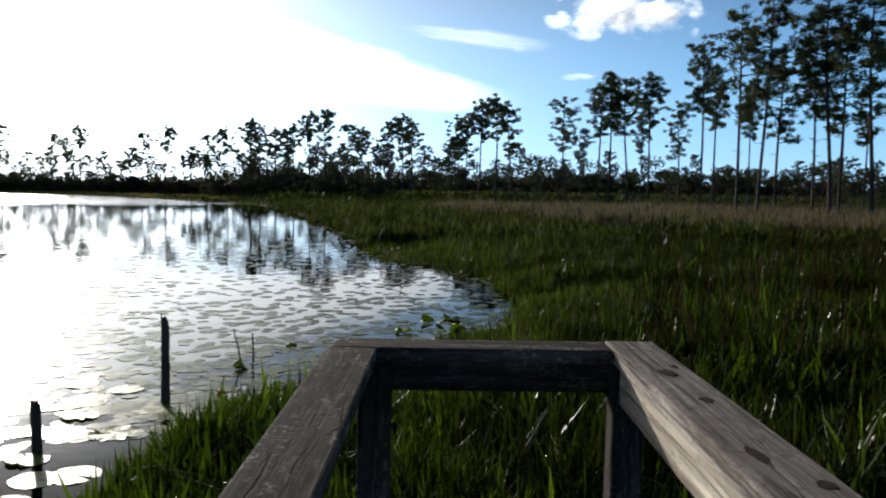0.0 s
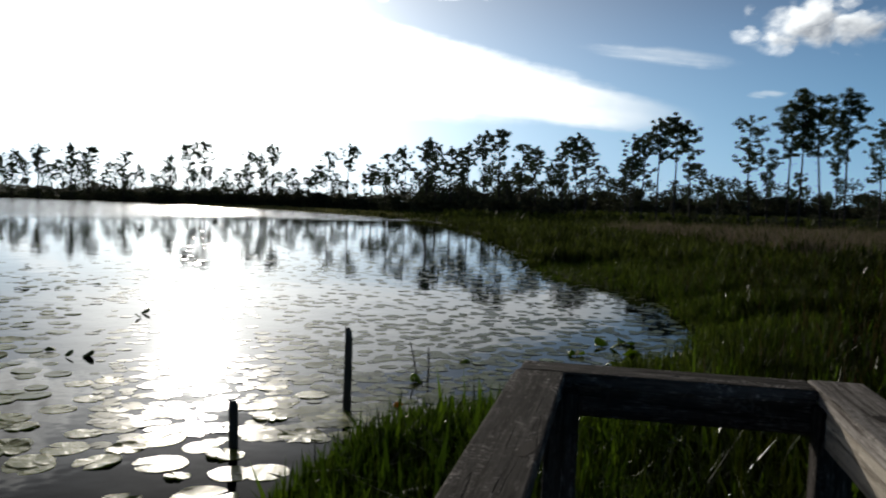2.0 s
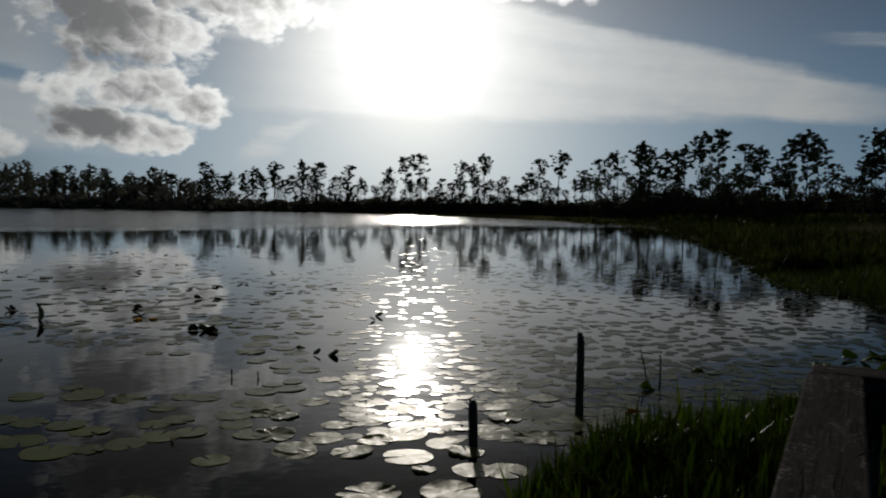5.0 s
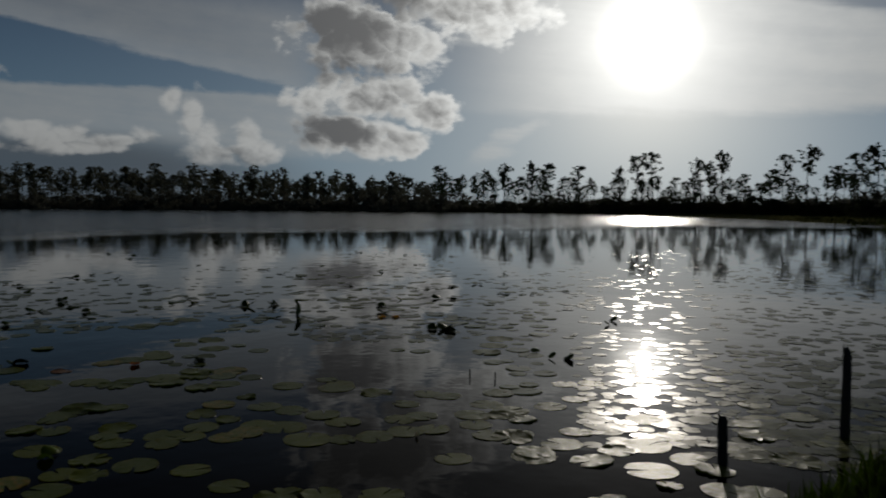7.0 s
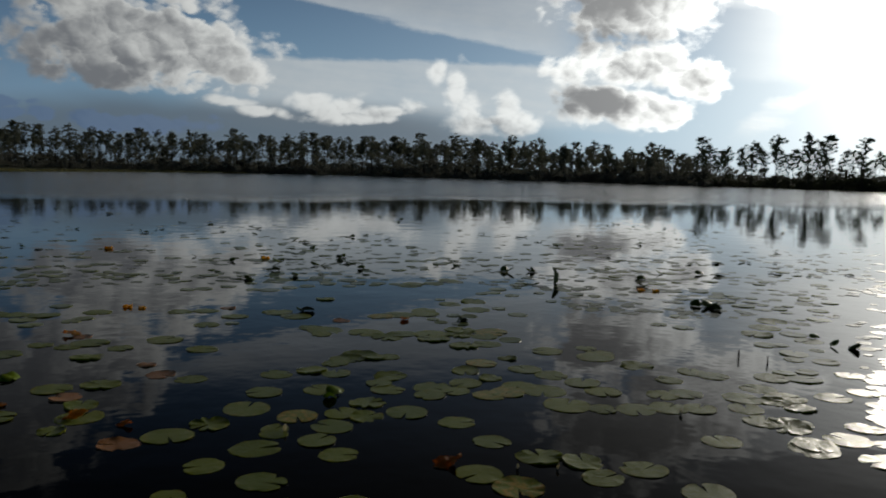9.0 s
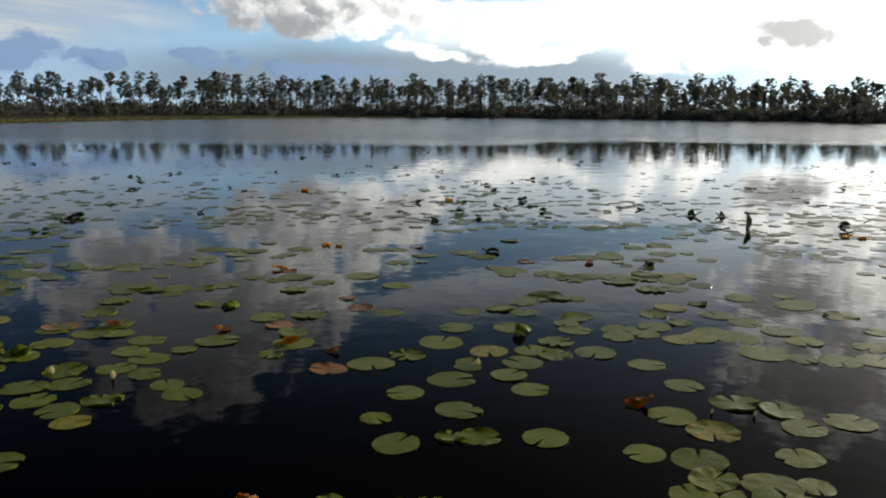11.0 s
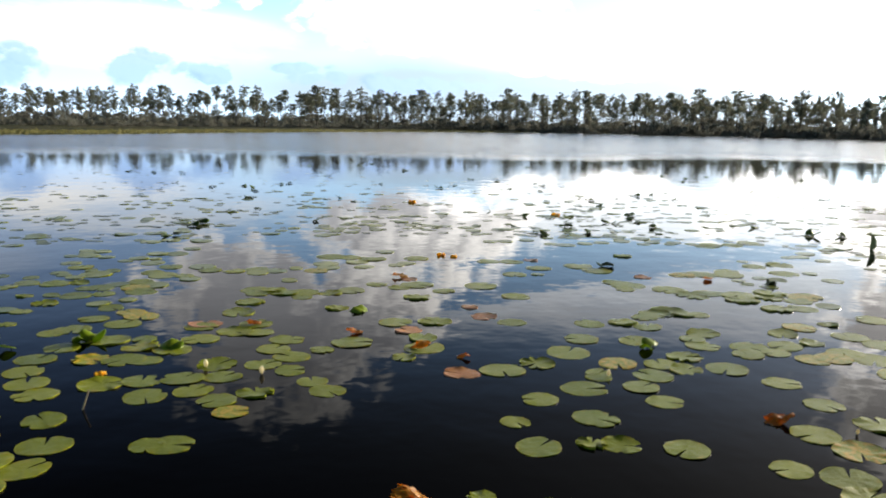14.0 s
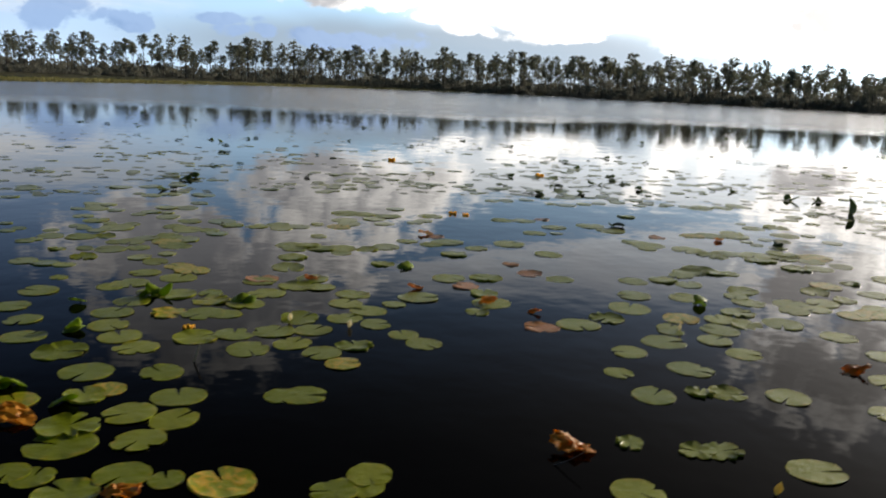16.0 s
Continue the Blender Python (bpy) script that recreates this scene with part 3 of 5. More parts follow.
# ---------------------------------------------------------------- ground and lake
def build_ground():
    na, radii = 400, [0.0]
    r = 0.6
    while r < 4600:
        radii.append(r)
        r *= 1.042
    radii = np.array([0.02, 0.12, 0.24, 0.36, 0.48] + radii[1:])
    ang = np.linspace(0, 2 * math.pi, na, endpoint=False)
    xy = np.stack([np.outer(radii, np.cos(ang)).ravel(), np.outer(radii, np.sin(ang)).ravel()], 1)
    d = shore_distance(xy)
    z = land_height(d) + np.where(d > 1, 0.05 * np.minimum(d / 25, 1) * np.sin(xy[:, 0] * 0.7) * np.cos(xy[:, 1] * 0.9), 0)
    verts = np.column_stack([xy, z])
    nr = len(radii)
    i, j = np.meshgrid(np.arange(nr - 1), np.arange(na), indexing="ij")
    a, b = i * na + j, i * na + (j + 1) % na
    faces = np.stack([a, a + na, b + na, b], -1).reshape(-1, 4)
    me = mesh_of("ground", verts, faces, GROUND, True)
    ob = new("ground", me)
    tagged(ob, "dark marshy ground with green and dry grass round the lake", "ground", kind="structure")
    return ob


build_ground()
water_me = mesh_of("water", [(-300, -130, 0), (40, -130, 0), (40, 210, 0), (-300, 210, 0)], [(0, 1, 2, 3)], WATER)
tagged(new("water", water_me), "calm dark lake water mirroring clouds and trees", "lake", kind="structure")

# ---------------------------------------------------------------- boardwalk


def plank(bm, lo, hi, seed=0, cuts=14, wobble=0.003, bev=0.006):
    """A sawn board from corner to corner, its edges softened and its faces a little uneven."""
    lo, hi = Vector(lo), Vector(hi)
    size = hi - lo
    axis = max(range(3), key=lambda i: size[i])
    r = bmesh.ops.create_cube(bm, size=1.0)
    bmesh.ops.scale(bm, verts=r["verts"], vec=size)
    bmesh.ops.translate(bm, verts=r["verts"], vec=(lo + hi) / 2)
    bmesh.ops.bevel(bm, geom=[e for e in bm.edges], offset=bev, segments=2, affect="EDGES", profile=0.6)
    along = Vector([1.0 if i == axis else 0.0 for i in range(3)])
    n = max(2, int(size[axis] / 0.12))
    for i in range(1, n):
        p = lo + along * (size[axis] * i / n)
        bmesh.ops.bisect_plane(bm, geom=list(bm.verts) + list(bm.edges) + list(bm.faces), plane_co=p, plane_no=along)
    for v in bm.verts:
        q = v.co * 6 + Vector((seed * 3.1, seed * 1.7, 0))
        v.co += Vector((noise.noise(q), noise.noise(q + Vector((9, 0, 0))), noise.noise(q + Vector((0, 9, 0))))) * wobble
    return bm


def box_part(name, lo, hi, parent, seed, label="", mat=None, wobble=0.003):
    size = [b - a for a, b in zip(lo, hi)]
    axis = max(range(3), key=lambda i: size[i])
    return part(name, plank(bmesh.new(), lo, hi, seed, wobble=0.0006 if name == "top_rail" else wobble), mat or WOOD[axis], parent, label)


RAIL_Z, XL, XR, YE = 1.48, (-0.32, -0.18), (0.49, 0.635), (2.26, 2.40)
walkway = thing("boardwalk", "narrow weathered grey wooden boardwalk with plank handrails ending over the marsh", "boardwalk")
YB = -5.2
rail_left = box_part("top_rail", (XL[0], YB, RAIL_Z - 0.04), (XL[1], YE[0] - 0.004, RAIL_Z), walkway, 1, "grey-brown handrail plank with a dark knot", RAIL_WOOD[1])
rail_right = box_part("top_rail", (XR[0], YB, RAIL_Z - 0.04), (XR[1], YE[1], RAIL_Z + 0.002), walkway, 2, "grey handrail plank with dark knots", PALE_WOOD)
rail_end = box_part("top_rail", (XL[0] + 0.01, YE[0], RAIL_Z - 0.04), (XR[0] - 0.004, YE[1], RAIL_Z - 0.001), walkway, 3, "dark end handrail plank", RAIL_WOOD[0])
box_part("side_rail", (XL[0] + 0.05, YB, RAIL_Z - 0.135), (XL[0] + 0.09, YE[0], RAIL_Z - 0.043), walkway, 4)
box_part("side_rail", (XR[0] + 0.005, YB, RAIL_Z - 0.14), (XR[0] + 0.045, YE[0] - 0.02, RAIL_Z - 0.043), walkway, 5, "side board coloured pale for the sun on it", SUNLIT_WOOD)
box_part("side_rail", (XL[1] - 0.01, YE[0] + 0.045, RAIL_Z - 0.135), (XR[0] + 0.002, YE[0] + 0.085, RAIL_Z - 0.043), walkway, 6)
for k, (px, py) in enumerate([(XL[0] + 0.093, 2.17), (XR[0] - 0.012, 2.20), (XL[0] + 0.093, 0.4), (XR[0] + 0.05, 0.4), (XL[0] + 0.093, -1.6), (XR[0] + 0.05, -1.6),
                              (XL[0] + 0.093, -3.6), (XR[0] + 0.05, -3.6)]):
    box_part("post", (px, py, -0.9), (px + 0.09, py + 0.09, RAIL_Z - 0.043), walkway, 10 + k)
for x in (-0.26, 0.52):
    box_part("joist", (x, YB, 0.27), (x + 0.04, 2.16, 0.41), walkway, 20 + int(x * 9))
for i in range(52):
    y = YB + i * 0.142
    box_part("deck_plank", (-0.215, y, 0.412), (0.475, y + 0.136, 0.45), walkway, 30 + i, wobble=0.002)



def knot(x, y, z, rx, ry, seed):
    """A dark knot with a raised uneven rim, let into a plank."""
    rs = random.Random(seed)
    bm = bmesh.new()
    rings = []
    for fr, up in ((1.0, 0.0), (0.8, 0.0), (0.45, 0.0)):
        rings.append([bm.verts.new((x + rx * fr * (0.55 + 0.7 * rs.random()) * math.cos(q * math.pi / 7), y + ry * fr * (0.6 + 0.7 * rs.random()) * math.sin(q * math.pi / 7), z + up))
                      for q in range(14)])
    for a, b in zip(rings, rings[1:]):
        for q in range(14):
            bm.faces.new((a[q], a[(q + 1) % 14], b[(q + 1) % 14], b[q]))
    bm.faces.new(rings[-1])
    return part("knot", bm, KNOT, rail_right if x > 0.49 else rail_end if y > 2.26 else rail_left, "dark knot")


for n, (x, y, rx, ry) in enumerate([(-0.205, 1.50, 0.022, 0.030), (-0.27, 1.05, 0.006, 0.009), (-0.215, 1.93, 0.008, 0.008), (0.565, 1.98, 0.030, 0.022), (0.60, 2.05, 0.016, 0.011),
                                    (0.575, 1.72, 0.022, 0.016), (0.545, 1.36, 0.018, 0.026), (0.60, 1.22, 0.024, 0.014), (0.12, 2.33, 0.020, 0.010), (0.55, 0.86, 0.02, 0.03)]):
    knot(x, y, RAIL_Z + (0.0028 if x > 0.49 else 0.0008), rx * 0.75, ry * 1.7, n)

# ---------------------------------------------------------------- old posts standing in the water


def old_post(name, at, height, radius, lean, seed, label):
    root = thing(name, label, "wooden post", "old posts in the lake", (at[0], at[1], 0))
    bm = bmesh.new()
    rnd = random.Random(seed)
    rings, n = 16, 12
    rows = []
    for i in range(rings):
        t = i / (rings - 1)
        z = -0.7 + t * (height + 0.7)
        row = []
        for j in range(n):
            a = 2 * math.pi * j / n
            rr = radius * (1.05 - 0.2 * t) * (1 + 0.14 * math.sin(3 * a + seed) + 0.16 * (rnd.random() - 0.5))
            top = (0.06 * rnd.random() - 0.03 + 0.05 * math.cos(a + seed)) if i == rings - 1 else 0
            row.append(bm.verts.new((rr * math.cos(a) + lean[0] * t, rr * math.sin(a) + lean[1] * t, z + top)))
        rows.append(row)
    for a, b in zip(rows, rows[1:]):
        for j in range(n):
            bm.faces.new((a[j], a[(j + 1) % n], b[(j + 1) % n], b[j]))
    bm.faces.new(rows[-1])
    part("stake", bm, STUMP, root)
    return root


old_post("mooring_post", (-2.42, 7.03), 0.725, 0.040, (0.0, 0.02), 3, "tall dark rotten wooden post standing in the lake")
old_post("mooring_post", (-2.86, 5.67), 0.335, 0.040, (-0.02, 0.0), 8, "short dark rotten wooden post among lily pads")

# ---------------------------------------------------------------- pines


def needle_cloud(rs, centres, radii, per, length, width, squash=0.62):
    """Triangles like tufts of needles, strewn through flattened balls."""
    n = len(centres)
    c = np.repeat(centres, per, axis=0)
    r = np.repeat(radii, per, axis=0)
    u = rs.normal(size=(n * per, 3))
    u /= np.linalg.norm(u, axis=1)[:, None]
    rad = rs.rand(n * per, 1) ** 0.45
    p = c + u * rad * r[:, None] * np.array([1.0, 1.0, squash])
    way = u + rs.normal(size=u.shape) * 0.6 + np.array([0, 0, 0.35])
    way /= np.linalg.norm(way, axis=1)[:, None]
    side = np.cross(way, rs.normal(size=way.shape))
    side /= np.linalg.norm(side, axis=1)[:, None] + 1e-9
    ln = length * (0.6 + 0.8 * rs.rand(n * per, 1))
    wd = width * (0.6 + 0.8 * rs.rand(n * per, 1))
    v = np.stack([p - side * wd - way * ln * 0.5, p + side * wd - way * ln * 0.5, p + way * ln * 0.5], 1).reshape(-1, 3)
    return v, np.arange(len(v)).reshape(-1, 3)


def tube(path, radii, n=7):
    """A tapered tube along a path."""
    path = np.asarray(path, float)
    v, f = [], []
    for i, (p, r) in enumerate(zip(path, radii)):
        t = path[min(i + 1, len(path) - 1)] - path[max(i - 1, 0)]
        t /= np.linalg.norm(t) + 1e-9
        a = np.cross(t, (0, 1, 0.3)); a /= np.linalg.norm(a) + 1e-9
        b = np.cross(t, a)
        for j in range(n):
            q = 2 * math.pi * j / n
            v.append(p + r * (a * math.cos(q) + b * math.sin(q)))
    for i in range(len(path) - 1):
        for j in range(n):
            f.append((i * n + j, i * n + (j + 1) % n, (i + 1) * n + (j + 1) % n, (i + 1) * n + j))
    return np.array(v), np.array(f)


def pine(seed, bare=0.5, spread=0.16, limbs=22, per=60, length=0.034, width=0.006, tuft=0.055, rise=0.35, along_limb=2, foliage=NEEDLES, squash=0.62, stout=1.0):
    """A pine of height 1: a tall bare trunk with limbs, and a broken crown of needle clumps."""
    rs = np.random.RandomState(seed)
    sway = rs.normal(size=2) * 0.013
    ts = np.linspace(0, 1, 12)
    path = np.stack([sway[0] * np.sin(ts * 4 + seed), sway[1] * np.sin(ts * 3 + 1), ts * 0.985 - 0.02], 1)
    path[:, :2] -= path[0, :2]
    V, Fq = tube(path, stout * (0.0082 * (1 - 0.80 * ts) + 0.0008))
    vs, fs, n0 = [V], [Fq], len(V)
    centres, radii = [], []
    for i in range(limbs):
        t = bare + (0.98 - bare) * ((i + rs.rand() * 0.9) / limbs) ** 0.85
        base_p = np.array([np.interp(t, ts, path[:, c]) for c in range(3)])
        a = rs.rand() * 2 * math.pi
        u = (t - bare) / (1 - bare)
        shape = (0.55 + 0.9 * u) if u < 0.5 else (1.0 - 1.25 * (u - 0.5) ** 1.5)
        reach = spread * shape * (0.35 + 0.75 * rs.rand() ** 0.8)
        tip = base_p + np.array([math.cos(a) * reach, math.sin(a) * reach, reach * (rise * rs.rand() + 0.05)])
        knee = (base_p + tip) / 2 + np.array([0, 0, -0.08 * reach])
        lv, lf = tube([base_p, knee, tip], [0.0030 * stout, 0.0020 * stout, 0.0007 * stout], 4)
        vs.append(lv); fs.append(lf + n0); n0 += len(lv)
        if rs.rand() < 0.92:
            centres.append(tip); radii.append(tuft * (0.55 + 0.6 * rs.rand()))
            for q in range(along_limb):
                if rs.rand() < 0.75:
                    f = 0.35 + 0.55 * rs.rand()
                    centres.append(base_p + (tip - base_p) * f + rs.normal(size=3) * tuft * 0.5); radii.append(tuft * (0.4 + 0.55 * rs.rand()))
    for _ in range(3):
        centres.append(path[-1] + rs.normal(size=3) * 0.02); radii.append(tuft * 0.75)
    # a few dead stubs below the crown
    for _ in range(5):
        t = bare * (0.55 + 0.45 * rs.rand())
        base_p = np.array([np.interp(t, ts, path[:, c]) for c in range(3)])
        a = rs.rand() * 6.28
        tip = base_p + np.array([math.cos(a), math.sin(a), 0.2]) * 0.06 * rs.rand()
        lv, lf = tube([base_p, tip], [0.002, 0.0006], 4)
        vs.append(lv); fs.append(lf + n0); n0 += len(lv)
    trunk = mesh_of("trunk", np.vstack(vs), np.vstack(fs), BARK, True)
    cv, cf = needle_cloud(rs, np.array(centres), np.array(radii), per, length, width, squash)
    crown = mesh_of("crown", cv, cf, foliage)
    return trunk, crown


NEAR_PINES = [pine(11 + i, bare, spread, 40, 54, 0.020, 0.0025, 0.032, 0.55, 3, NEEDLES, 0.72) for i, (bare, spread) in enumerate([(0.5, 0.15), (0.6, 0.13), (0.45, 0.15), (0.56, 0.16), (0.64, 0.12)])]
MID_PINES = [pine(71 + i, bare, spread, 32, 84, 0.016, 0.0042, 0.037, 0.5, 2, NEEDLES, 0.68, 1.2) for i, (bare, spread) in enumerate([(0.56, 0.15), (0.64, 0.14), (0.48, 0.16), (0.68, 0.14), (0.60, 0.17)])]
FAR_PINES = [pine(41 + i, bare, spread, 30, 54, 0.024, 0.0046, 0.044, 0.45, 2, HAZED_NEEDLES, 0.72, 1.25) for i, (bare, spread) in
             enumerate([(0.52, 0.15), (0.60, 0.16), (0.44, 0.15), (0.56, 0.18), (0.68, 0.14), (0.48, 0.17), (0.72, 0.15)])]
BACK_PINES = [pine(141 + i, bare, spread, 28, 30, 0.032, 0.0075, 0.046, 0.5, 2, HAZED_NEEDLES, 0.9) for i, (bare, spread) in enumerate([(0.40, 0.12), (0.50, 0.14), (0.32, 0.14), (0.58, 0.12)])]
rnd = random.Random(5)


def stand_pine(kind, azimuth, distance, top, label, group, turn=None):
    """A pine seen from the boardwalk's end under an azimuth, its top at an elevation (degrees)."""
    x, y = -distance * math.sin(radians(azimuth)), distance * math.cos(radians(azimuth))
    z = float(land_height(shore_distance([[x, y]]))[0]) - 0.05
    h = 1.92 + distance * math.tan(radians(top)) - z
    root = thing("pine_tree", label, "pine tree", group, (x, y, z))
    root.rotation_euler = (0, 0, rnd.random() * 6.28)
    wide = h * (0.92 + 0.2 * rnd.random())
    root.scale = (wide, wide, h)
    for name, me in zip(("trunk", "crown"), kind):
        new(name, me).parent = root
    return root


NEAR_STAND = [(-8.5, 72, 6.3), (-9.6, 76, 4.4), (-10.8, 68, 7.2), (-11.5, 66, 8.2), (-12.8, 68, 7.9), (-13.6, 78, 5.2), (-14.2, 62, 8.0), (-16.1, 84, 6.2), (-17.5, 60, 10.0),
              (-18.4, 70, 7.6), (-19.9, 52, 12.2), (-21.2, 50, 13.2), (-20.6, 66, 6.6), (-22.3, 54, 9.4), (-24.5, 52, 10.7), (-25.5, 48, 13.4), (-26.0, 49, 11.0), (-27.9, 46, 13.6),
              (-27.4, 64, 6.6), (-29.5, 50, 12.6), (-31.0, 54, 11.0)]
for i, (a, d, e) in enumerate(NEAR_STAND):
    stand_pine(NEAR_PINES[(i * 3 + i // 4) % 5], a, d, e, "tall slender pine with bare trunk and sparse crown in marsh", "pines in the marsh")
MID_STAND = [(3.8, 100, 4.6), (2.9, 98, 5.1), (2.2, 102, 4.5), (-0.9, 92, 5.0), (-1.6, 90, 5.2), (-2.6, 88, 6.1), (-3.7, 90, 6.4), (-4.7, 92, 6.0), (-5.3, 96, 3.3), (5.7, 108, 4.1),
             (6.7, 108, 4.4), (8.2, 108, 5.3), (9.4, 110, 5.1), (10.4, 114, 4.2), (11.6, 116, 3.9), (13.4, 118, 4.5), (12.7, 120, 4.1), (14.9, 124, 3.8), (16.2, 126, 3.4), (17.2, 130, 2.6),
             (18.8, 138, 3.8), (20.3, 140, 3.4), (21.0, 142, 2.4)]
LAKE_STAND = [(22.6, 150, 2.1), (24.0, 152, 3.6), (24.8, 152, 2.9), (25.7, 152, 3.1), (28.5, 158, 3.7), (29.6, 160, 3.4), (30.8, 162, 2.6), (33.6, 168, 2.8), (35.7, 172, 2.9), (36.7, 174, 3.0),
              (38.6, 178, 2.8), (40.1, 180, 2.4), (43.1, 190, 2.8), (46.6, 205, 2.3), (52.4, 225, 2.1), (54.1, 228, 2.5), (56.2, 235, 2.6), (58.4, 240, 2.4), (60.0, 246, 2.6), (62.2, 250, 2.7),
              (64.3, 254, 2.4), (66.5, 256, 2.4), (69.9, 262, 2.5), (71.5, 264, 2.3), (75.2, 268, 2.6), (79.2, 268, 2.2), (81.7, 266, 2.1), (85.0, 262, 1.9), (88.5, 255, 2.6), (92.5, 240, 2.4)]
for i, (a, d, e) in enumerate(MID_STAND):
    stand_pine(MID_PINES[(i * 3 + i // 5) % 5], a, d, e, "dark pine with a bare trunk standing behind the marsh", "pines behind the marsh")
for i, (a, d, e) in enumerate(LAKE_STAND):
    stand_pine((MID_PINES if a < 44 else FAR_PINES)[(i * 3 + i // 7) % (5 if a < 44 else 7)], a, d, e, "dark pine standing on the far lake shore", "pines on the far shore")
def mesh_arrays(me):
    """Corner points and triangles of a mesh."""
    co = np.empty(len(me.vertices) * 3, np.float32)
    me.vertices.foreach_get("co", co)
    size = me.polygons[0].loop_total
    idx = np.empty(len(me.loops), np.int32)
    me.loops.foreach_get("vertex_index", idx)
    f = idx.reshape(-1, size)
    return co.reshape(-1, 3), f if size == 3 else np.vstack([f[:, :3], f[:, [0, 2, 3]]])


for i in range(34):
    a = -3 - 30 * (i + rnd.random()) / 34
    stand_pine(MID_PINES[rnd.randrange(5)], a, 118 + 60 * rnd.random(), 1.5 + 1.3 * rnd.random() ** 2, "small dark pine far behind the marsh", "pines behind the marsh")
back_rows = []
for i in range(330):
    a = -2 + 118 * ((i + rnd.random()) / 330) ** 0.78
    d = float(np.interp(a, (-2, 5, 12, 20, 30, 43, 60, 75, 90, 100, 114), (100, 112, 120, 142, 165, 192, 250, 272, 258, 225, 190))) * (1.0 + 0.10 * rnd.random())
    e = float(np.interp(a, (-2, 10, 20, 30, 43, 60, 90, 114), (3.0, 2.9, 1.9, 1.7, 1.9, 2.3, 2.15, 2.0))) * (0.58 + 0.56 * rnd.random() ** 0.8)
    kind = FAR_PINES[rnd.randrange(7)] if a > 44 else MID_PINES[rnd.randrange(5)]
    if a > 44 and i % 2:
        back_rows.append((kind, a, d * 1.10, e * 0.92, rnd.random() * 6.28))
    else:
        stand_pine(kind, a, d, e, "dark pine standing on the far lake shore", "pines on the far shore")
back_rnd = random.Random(91)
for i in range(190):
    a = 44 + 70 * (i + back_rnd.random()) / 190
    if back_rnd.random() > np.interp(a, (66, 84), (1.0, 0.35)):
        continue
    d = float(np.interp(a, (44, 60, 75, 90, 100, 114), (194, 250, 272, 258, 225, 190))) * (1.08 + 0.14 * back_rnd.random())
    back_rows.append((BACK_PINES[back_rnd.randrange(4)], a, d, float(np.interp(a, (44, 60, 90, 114), (1.75, 2.0, 1.9, 1.75))) * (0.6 + 0.4 * back_rnd.random()), back_rnd.random() * 6.28))


def rows_behind():
    """The rows of pines behind the shore's first, which nobody could count, as one piece of stuff."""
    cache = {}
    vs, fs, ms, n0 = [], [], [], 0
    for kind, a, d, e, turn in back_rows:
        x, y = -d * math.sin(radians(a)), d * math.cos(radians(a))
        z = float(land_height(shore_distance([[x, y]]))[0]) - 0.05
        h = 1.92 + d * math.tan(radians(e)) - z
        c, q = math.cos(turn), math.sin(turn)
        for slot, me in enumerate(kind):
            if me.name not in cache:
                cache[me.name] = mesh_arrays(me)
            v, f = cache[me.name]
            vs.append(np.column_stack([v[:, 0] * c - v[:, 1] * q, v[:, 0] * q + v[:, 1] * c, v[:, 2]]) * h + np.array([x, y, z]))
            fs.append(f + n0)
            ms.append(np.full(len(f), slot, np.int32))
            n0 += len(v)
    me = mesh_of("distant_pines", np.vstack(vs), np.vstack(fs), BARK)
    me.materials.append(HAZED_NEEDLES)
    me.polygons.foreach_set("material_index", np.concatenate(ms))
    tagged(new("distant_pines", me), "grey-green rows of pines behind the far lake shore", "pine woods", kind="stuff")


rows_behind()


def thicket(name, label, category, spots, size, per, mat, seed, leaf, rise=0.62):
    """Low shrubs or far woods: uneven heaps of small leaves, as one piece of stuff."""
    rs = np.random.RandomState(seed)
    centres, radii = [], []
    for x, y in spots:
        z = float(land_height(shore_distance([[x, y]]))[0])
        r = size * (0.5 + rs.rand())
        for q in range(3):
            centres.append((x + rs.normal() * r * 0.7, y + rs.normal() * r * 0.7, z + r * (0.25 + rise * q * rs.rand()))); radii.append(r * (0.6 + 0.4 * rs.rand()))
    v, f = needle_cloud(rs, np.array(centres), np.array(radii), per, leaf * 1.6, leaf)
    v[:, 2] = np.maximum(v[:, 2], 0.02)
    return tagged(new(name, mesh_of(name, v, f, mat)), label, category, kind="stuff")


def along(az0, az1, n, dist, jitter, seed):
    rs = np.random.RandomState(seed)
    out = []
    for i in range(n):
        a = az0 + (az1 - az0) * (i + rs.rand()) / n
        d = np.interp(a, *dist) * (1 + jitter * rs.rand())
        out.append((-d * math.sin(radians(a)), d * math.cos(radians(a))))
    return out


SHORE = ((-40, -10, 0, 8, 14, 20, 30, 43, 60, 75, 90, 100, 116), (96, 96, 98, 102, 116, 136, 160, 190, 240, 262, 248, 215, 185))
thicket("shore_thicket", "dark low shrubs along the far lake shore", "shrubs", along(4, 50, 330, SHORE, 0.10, 3), 1.0, 60, SHRUB, 4, 0.22)
thicket("far_woods", "dark distant band of woods beyond the marsh", "woods", along(-42, 14, 460, ((-42, 14), (250, 210)), 0.5, 6), 3.3, 160, SHRUB, 7, 0.38, 1.0)
thicket("far_woods", "grey distant band of woods behind the far shore", "woods", along(12, 120, 480, ((12, 45, 75, 120), (240, 270, 310, 260)), 0.3, 8), 2.5, 44, HAZED_SHRUB, 9, 0.45)
thicket("far_woods", "thin grey woods rising behind the pines of the far shore", "woods", along(44, 112, 330, ((44, 75, 112), (250, 312, 275)), 0.2, 38), 2.7, 44, HAZED_SHRUB, 39, 0.42, 1.3)
